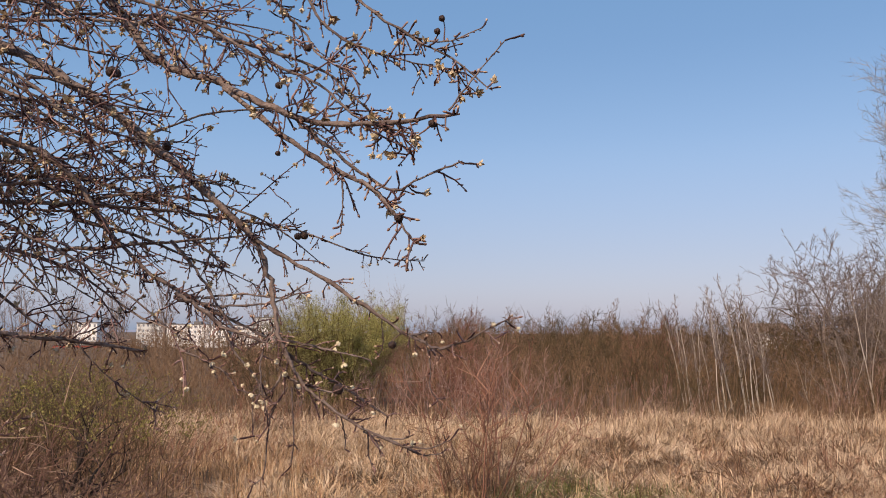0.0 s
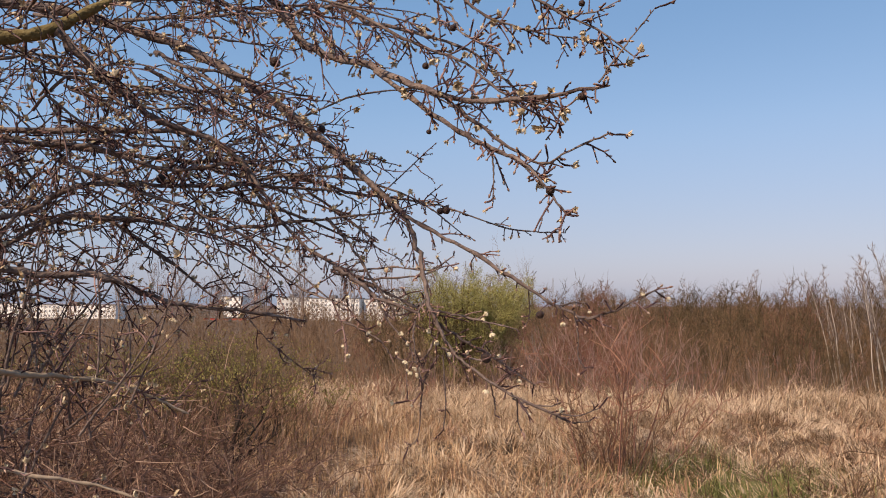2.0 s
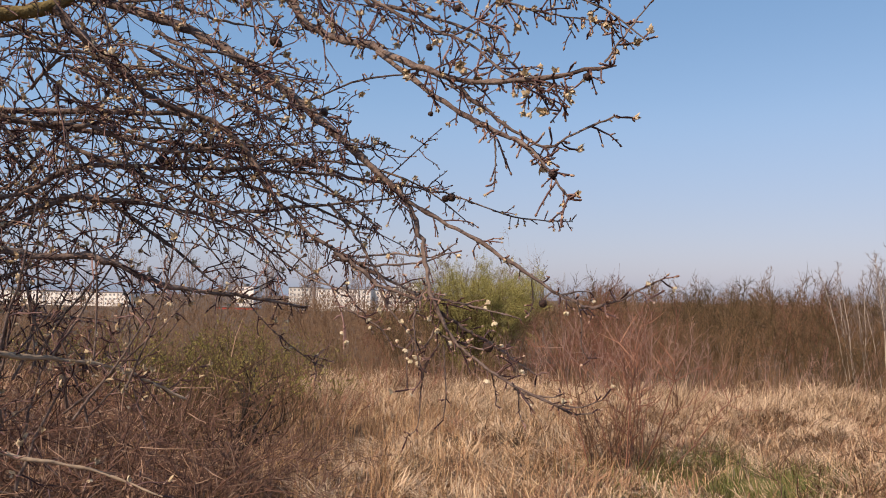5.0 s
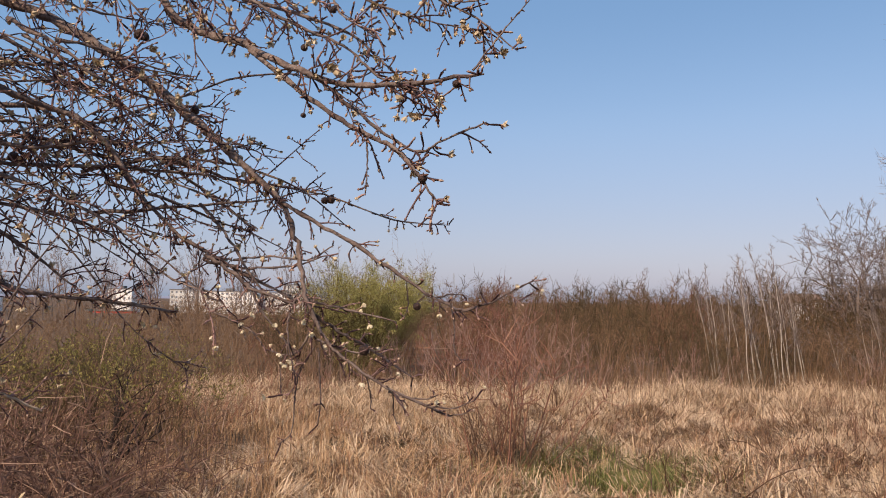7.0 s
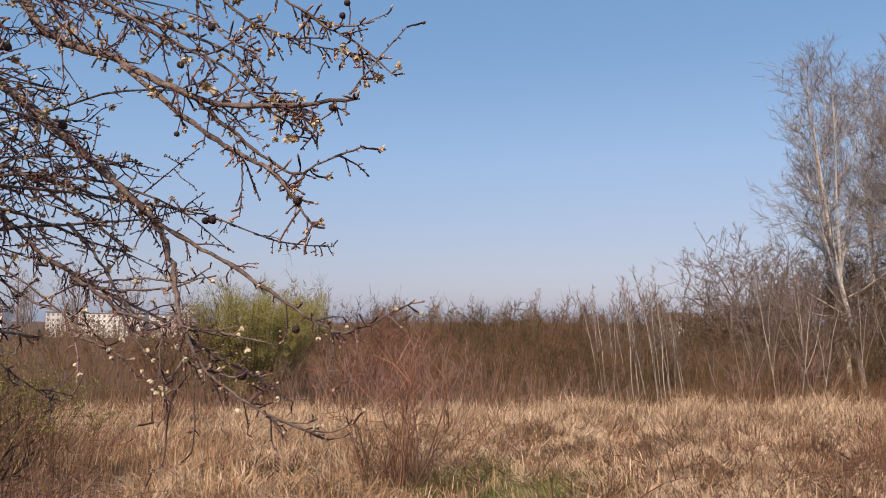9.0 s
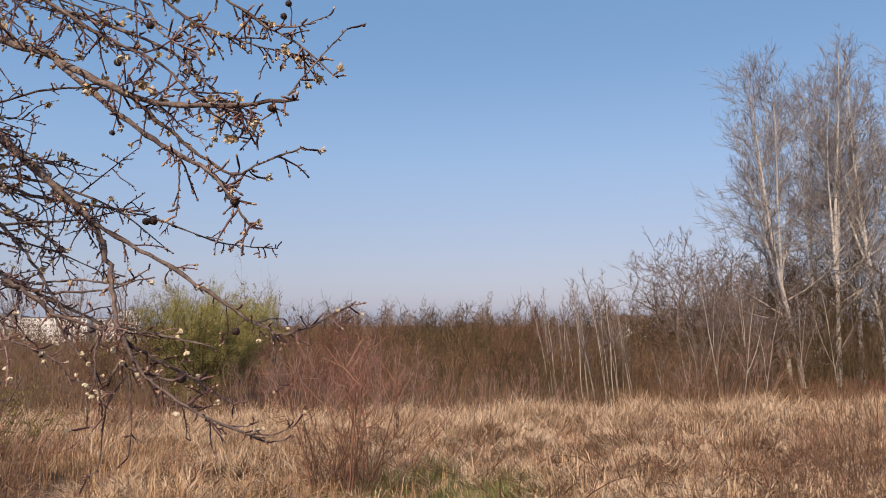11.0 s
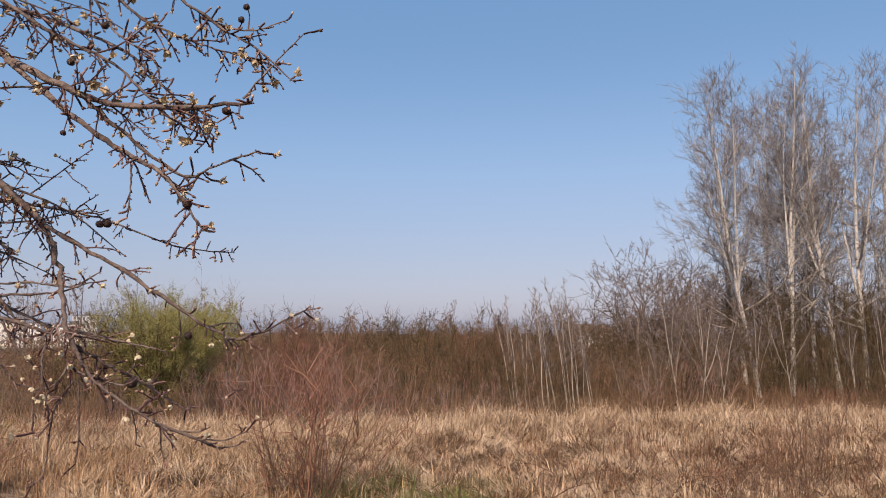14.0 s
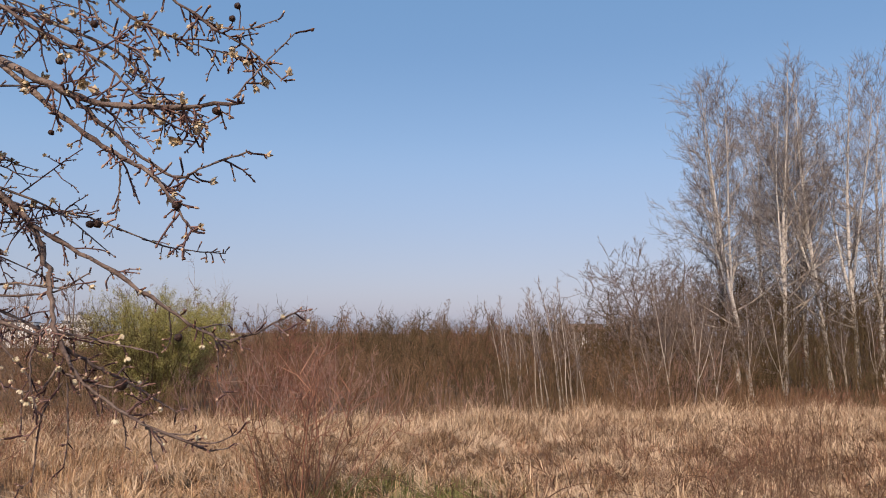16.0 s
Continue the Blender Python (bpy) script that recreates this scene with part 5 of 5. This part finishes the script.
    for line, r0, r1, density in (
            ([(-0.71, 2.57, 1.73), (-0.62, 2.56, 1.71), (-0.46, 2.52, 1.71), (-0.36, 2.50, 1.74)], 0.0042, 0.0020, 0.5),
            ([(-0.67, 2.46, 1.74), (-0.59, 2.45, 1.69), (-0.54, 2.44, 1.65), (-0.48, 2.43, 1.63), (-0.42, 2.42, 1.61)], 0.0060, 0.0036, 0.8),
            ([(-0.54, 2.44, 1.65), (-0.51, 2.44, 1.59), (-0.45, 2.44, 1.52), (-0.44, 2.44, 1.48)], 0.0030, 0.0018, 1.0),
            ([(-0.36, 2.42, 1.52), (-0.30, 2.41, 1.50), (-0.25, 2.40, 1.49)], 0.0036, 0.0020, 1.5),
            ([(-0.38, 2.42, 1.54), (-0.41, 2.43, 1.49), (-0.45, 2.45, 1.48), (-0.49, 2.45, 1.49)], 0.0030, 0.0016, 1.2),
            ([(-0.37, 2.43, 1.50), (-0.41, 2.44, 1.43), (-0.42, 2.45, 1.37), (-0.43, 2.46, 1.28), (-0.46, 2.47, 1.25)], 0.0024, 0.0013, 1.0),
            ([(-0.36, 2.43, 1.50), (-0.35, 2.43, 1.38), (-0.36, 2.45, 1.30)], 0.0022, 0.0013, 0.8),
            ([(-0.46, 2.45, 1.48), (-0.46, 2.45, 1.44), (-0.46, 2.46, 1.40)], 0.0018, 0.0012, 0.8),
            ([(-0.16, 2.36, 1.40), (-0.16, 2.40, 1.34), (-0.15, 2.40, 1.31)], 0.0019, 0.0012, 0.6),
            ([(-0.23, 2.38, 1.44), (-0.22, 2.41, 1.38), (-0.22, 2.41, 1.35)], 0.0018, 0.0012, 0.6),
            ([(-0.17, 2.36, 1.40), (-0.14, 2.38, 1.385), (-0.08, 2.38, 1.38), (-0.06, 2.37, 1.39)], 0.0026, 0.0014, 1.2),
            ([(-0.07, 2.35, 1.37), (-0.03, 2.36, 1.345), (0.02, 2.36, 1.35)], 0.0026, 0.0014, 0.8),
            ([(-0.13, 2.35, 1.68), (-0.13, 2.41, 1.61), (-0.14, 2.42, 1.58)], 0.0018, 0.0012, 0.8),
            ([(-0.06, 2.30, 1.63), (-0.02, 2.31, 1.64), (0.01, 2.31, 1.64)], 0.0022, 0.0013, 0.8),
            ([(-0.02, 2.26, 1.62), (-0.01, 2.29, 1.56), (-0.01, 2.29, 1.51), (0.01, 2.29, 1.48)], 0.0018, 0.0012, 0.8),
            ([(-0.67, 2.47, 1.60), (-0.56, 2.46, 1.55), (-0.52, 2.45, 1.52), (-0.50, 2.45, 1.49)], 0.0030, 0.0016, 1.2)):
        t.limb("branch", line, r0 * 1.25, r1 * 1.2, density * 0.7, 0.04)
    # the tangled middle of the crown
    t.limb("limb", [(-2.4, 2.2, 2.1), (-1.35, 2.59, 2.17), (-1.09, 2.64, 2.12), (-0.96, 2.66, 1.95), (-0.81, 2.62, 1.81), (-0.65, 2.58, 1.72), (-0.44, 2.54, 1.62)], 0.012, 0.004, 1.1, 0.17)
    t.limb("branch", [(-0.74, 2.61, 1.89), (-0.65, 2.57, 1.80), (-0.56, 2.53, 1.68), (-0.50, 2.54, 1.60)], 0.007, 0.0025, 1.0, 0.07)
    t.limb("limb", [(-2.4, 2.2, 2.2), (-1.44, 2.80, 2.13), (-1.13, 2.85, 2.12), (-0.98, 2.90, 2.07), (-0.79, 2.91, 1.94), (-0.65, 2.87, 1.84)], 0.011, 0.004, 1.1, 0.18)
    t.limb("branch", [(-0.63, 2.58, 1.73), (-0.52, 2.57, 1.74), (-0.41, 2.52, 1.73), (-0.34, 2.52, 1.77)], 0.0038, 0.002, 0.5, 0.04)
    t.limb("limb", [(-2.4, 2.2, 1.7), (-1.64, 2.11, 1.75), (-1.43, 2.25, 1.71), (-1.28, 2.33, 1.71), (-1.14, 2.41, 1.64), (-0.95, 2.55, 1.61), (-0.82, 2.68, 1.58)], 0.019, 0.004, 1.0, 0.16)
    # upper branches against the sky
    t.limb("branch", [(-1.2, 2.6, 2.75), (-0.80, 2.63, 2.66), (-0.64, 2.55, 2.48), (-0.46, 2.45, 2.39), (-0.30, 2.41, 2.32), (-0.19, 2.37, 2.22), (-0.11, 2.32, 2.13)], 0.011, 0.002, 1.3, 0.13)
    t.limb("branch", [(-0.80, 2.38, 2.42), (-0.64, 2.35, 2.43), (-0.44, 2.26, 2.30), (-0.27, 2.17, 2.20), (-0.17, 2.13, 2.11), (-0.04, 2.08, 2.06)], 0.007, 0.0018, 1.2, 0.12)
    t.limb("branch", [(-0.60, 2.3, 2.66), (-0.28, 2.19, 2.49), (-0.15, 2.15, 2.37), (-0.04, 2.11, 2.28), (0.03, 2.10, 2.24), (0.12, 2.08, 2.16)], 0.0065, 0.0016, 1.0, 0.09, droop=0.4)
    t.limb("branch", [(-0.09, 2.13, 2.31), (0.01, 2.11, 2.28), (0.10, 2.10, 2.31)], 0.003, 0.0015, 0.8, 0.03)
    t.limb("branch", [(-0.7, 2.3, 2.62), (-0.37, 2.24, 2.49), (-0.26, 2.20, 2.35), (-0.16, 2.16, 2.28), (-0.04, 2.14, 2.24), (0.05, 2.12, 2.22)], 0.006, 0.0016, 1.1, 0.10, droop=0.5)
    t.limb("branch", [(-0.8, 2.4, 2.6), (-0.49, 2.34, 2.52), (-0.34, 2.30, 2.39), (-0.29, 2.26, 2.31), (-0.19, 2.21, 2.23)], 0.006, 0.0018, 1.1, 0.12)
    # limbs close to the trunk
    t.limb("limb", [(-2.4, 2.2, 2.0), (-1.60, 1.89, 2.20), (-1.43, 2.02, 2.26), (-1.30, 2.09, 2.30), (-1.17, 2.16, 2.40)], 0.030, 0.014, 0.8, 0.15, LICHEN)
    t.limb("branch", [(-1.27, 2.09, 2.30), (-1.18, 2.17, 2.20), (-1.08, 2.24, 2.11), (-0.93, 2.33, 2.05), (-0.81, 2.36, 1.90)], 0.014, 0.006, 1.2, 0.15)
    t.limb("limb", [(-2.4, 2.2, 1.8), (-1.73, 2.18, 1.89), (-1.49, 2.23, 1.86), (-1.34, 2.30, 1.95), (-1.14, 2.39, 1.96), (-0.95, 2.53, 1.98), (-0.72, 2.67, 1.98)], 0.012, 0.004, 1.1, 0.17)
    t.limb("limb", [(-2.4, 2.2, 2.2), (-1.73, 2.17, 2.16), (-1.46, 2.23, 2.06), (-1.28, 2.26, 2.05), (-1.09, 2.30, 1.99), (-0.91, 2.33, 2.01)], 0.012, 0.005, 1.1, 0.17)
    t.limb("limb", [(-2.4, 2.2, 1.5), (-1.90, 2.37, 1.63), (-1.64, 2.41, 1.80), (-1.41, 2.45, 1.89), (-1.21, 2.49, 1.78), (-1.05, 2.53, 1.65)], 0.016, 0.004, 1.6, 0.18)
    t.limb("dead_branch", [(-2.4, 2.1, 1.5), (-1.45, 1.85, 1.51), (-1.35, 2.08, 1.47), (-1.25, 2.30, 1.43), (-1.19, 2.42, 1.38), (-1.10, 2.49, 1.32)], 0.013, 0.0035, 0.5, 0.12, mat=DEADWOOD)
    t.limb("dead_branch", [(-2.4, 2.0, 1.28), (-1.48, 1.96, 1.29), (-1.26, 2.05, 1.24), (-1.13, 2.13, 1.20), (-0.98, 2.17, 1.14)], 0.008, 0.003, 0.4, 0.10, mat=DEADWOOD)
    # finer inner branches that fill the crown towards the trunk
    rng = np.random.default_rng(61)
    for i in range(52):
        x0, y0, z0 = rng.uniform(-2.0, -1.05), rng.uniform(2.1, 3.0), rng.uniform(1.8, 2.8)
        pts, _ = stem(rng, (x0, y0, z0), (1, rng.normal(0.1, 0.3), rng.normal(-0.05, 0.45)), rng.uniform(0.35, 1.0), 4, 0.2, -0.3)
        t.limb("branch", [tuple(p) for p in pts], rng.uniform(0.004, 0.009), 0.002, 0.6, 0.20, n=14)
    for i in range(24):
        x0, y0, z0 = rng.uniform(-2.0, -1.3), rng.uniform(2.1, 2.8), rng.uniform(1.72, 2.3)
        pts, _ = stem(rng, (x0, y0, z0), (rng.uniform(0.2, 1), rng.normal(0.1, 0.4), rng.normal(-0.1, 0.7)), rng.uniform(0.3, 0.65), 4, 0.2, rng.normal(-0.1, 0.4))
        t.limb("branch", [tuple(p) for p in pts], rng.uniform(0.003, 0.006), 0.0018, 0.6, 0.15, n=12)
    # the dense part of the crown beside the trunk
    for i in range(44):
        x0, y0, z0 = rng.uniform(-2.25, -1.75), rng.uniform(2.1, 2.8), rng.uniform(1.5, 2.15)
        pts, _ = stem(rng, (x0, y0, z0), (rng.uniform(0.2, 1), rng.normal(0.1, 0.4), rng.normal(0.0, 0.6)), rng.uniform(0.3, 0.55), 4, 0.2, rng.normal(0, 0.4))
        t.limb("branch", [tuple(p) for p in pts], rng.uniform(0.004, 0.008), 0.002, 1.0, 0.16, n=12)
    for i in range(26):
        x0, y0, z0 = rng.uniform(-2.1, -1.62), rng.uniform(2.1, 2.7), rng.uniform(0.95, 1.35)
        pts, _ = stem(rng, (x0, y0, z0), (rng.normal(0.15, 0.3), rng.normal(0, 0.3), 1), rng.uniform(0.35, 0.7), 4, 0.14, 0.1)
        t.limb("branch", [tuple(p) for p in pts], rng.uniform(0.004, 0.008), 0.002, 0.8, 0.12, n=12)
    # shoots that rise from the low branches beside the trunk
    for i in range(20):
        x0, y0, z0 = rng.uniform(-1.75, -1.08), rng.uniform(2.0, 2.5), rng.uniform(1.25, 1.48)
        pts, _ = stem(rng, (x0, y0, z0), (rng.normal(0.3, 0.45), rng.normal(0, 0.3), 1), rng.uniform(0.3, 0.6), 4, 0.12, 0.1)
        t.limb("branch", [tuple(p) for p in pts], rng.uniform(0.003, 0.0055), 0.0016, 0.5, 0.07, n=10)
    for i in range(9):
        x0, y0, z0 = rng.uniform(-1.40, -0.90), rng.uniform(2.0, 2.5), rng.uniform(2.12, 2.62)
        pts, _ = stem(rng, (x0, y0, z0), (1, rng.normal(0.1, 0.4), rng.normal(-0.2, 0.5)), rng.uniform(0.28, 0.5), 4, 0.22, -0.2)
        t.limb("branch", [tuple(p) for p in pts], rng.uniform(0.004, 0.007), 0.002, 1.1, 0.14, n=12)
    # dense brown clumps of spurs on old knots
    for x, y, z, count, size in ((-0.78, 2.35, 2.50, 2, 0.8), (-1.22, 2.15, 2.17, 2, 1.0), (-1.52, 2.15, 2.02, 3, 0.9)):
        for i in range(count):
            a = rng.uniform(-0.06, 0.06, 3)
            t.limb("branch", [(x + (a[0] - 0.12) * size, y + 0.02, z + a[1]), (x + a[1], y, z - 0.01 + a[2]), (x + (a[2] + 0.12) * size, y - 0.02, z - 0.04 + a[0])], 0.005, 0.003, 2.2, 0.08, n=8)
    for p, r in (((-0.72, 2.13, 2.21), 0.013), ((-0.72, 2.49, 2.13), 0.0125), ((-0.45, 3.10, 1.97), 0.016), ((-0.47, 3.09, 1.965), 0.013), ((-0.07, 1.87, 1.85), 0.009), ((0.01, 2.10, 2.33), 0.0075), ((0.00, 2.10, 2.30), 0.0075),
                 ((-0.31, 2.26, 2.32), 0.009), ((-0.34, 2.09, 2.02), 0.006), ((-0.01, 1.88, 2.03), 0.008), ((-0.10, 2.30, 1.61), 0.010), ((-0.38, 2.27, 2.23), 0.009), ((-0.25, 2.50, 1.49), 0.015), ((-1.15, 2.39, 1.98), 0.014), ((-0.80, 2.34, 2.28), 0.012)):
        t.apple(Vector(p), r)
    t.finish()


apple_tree()
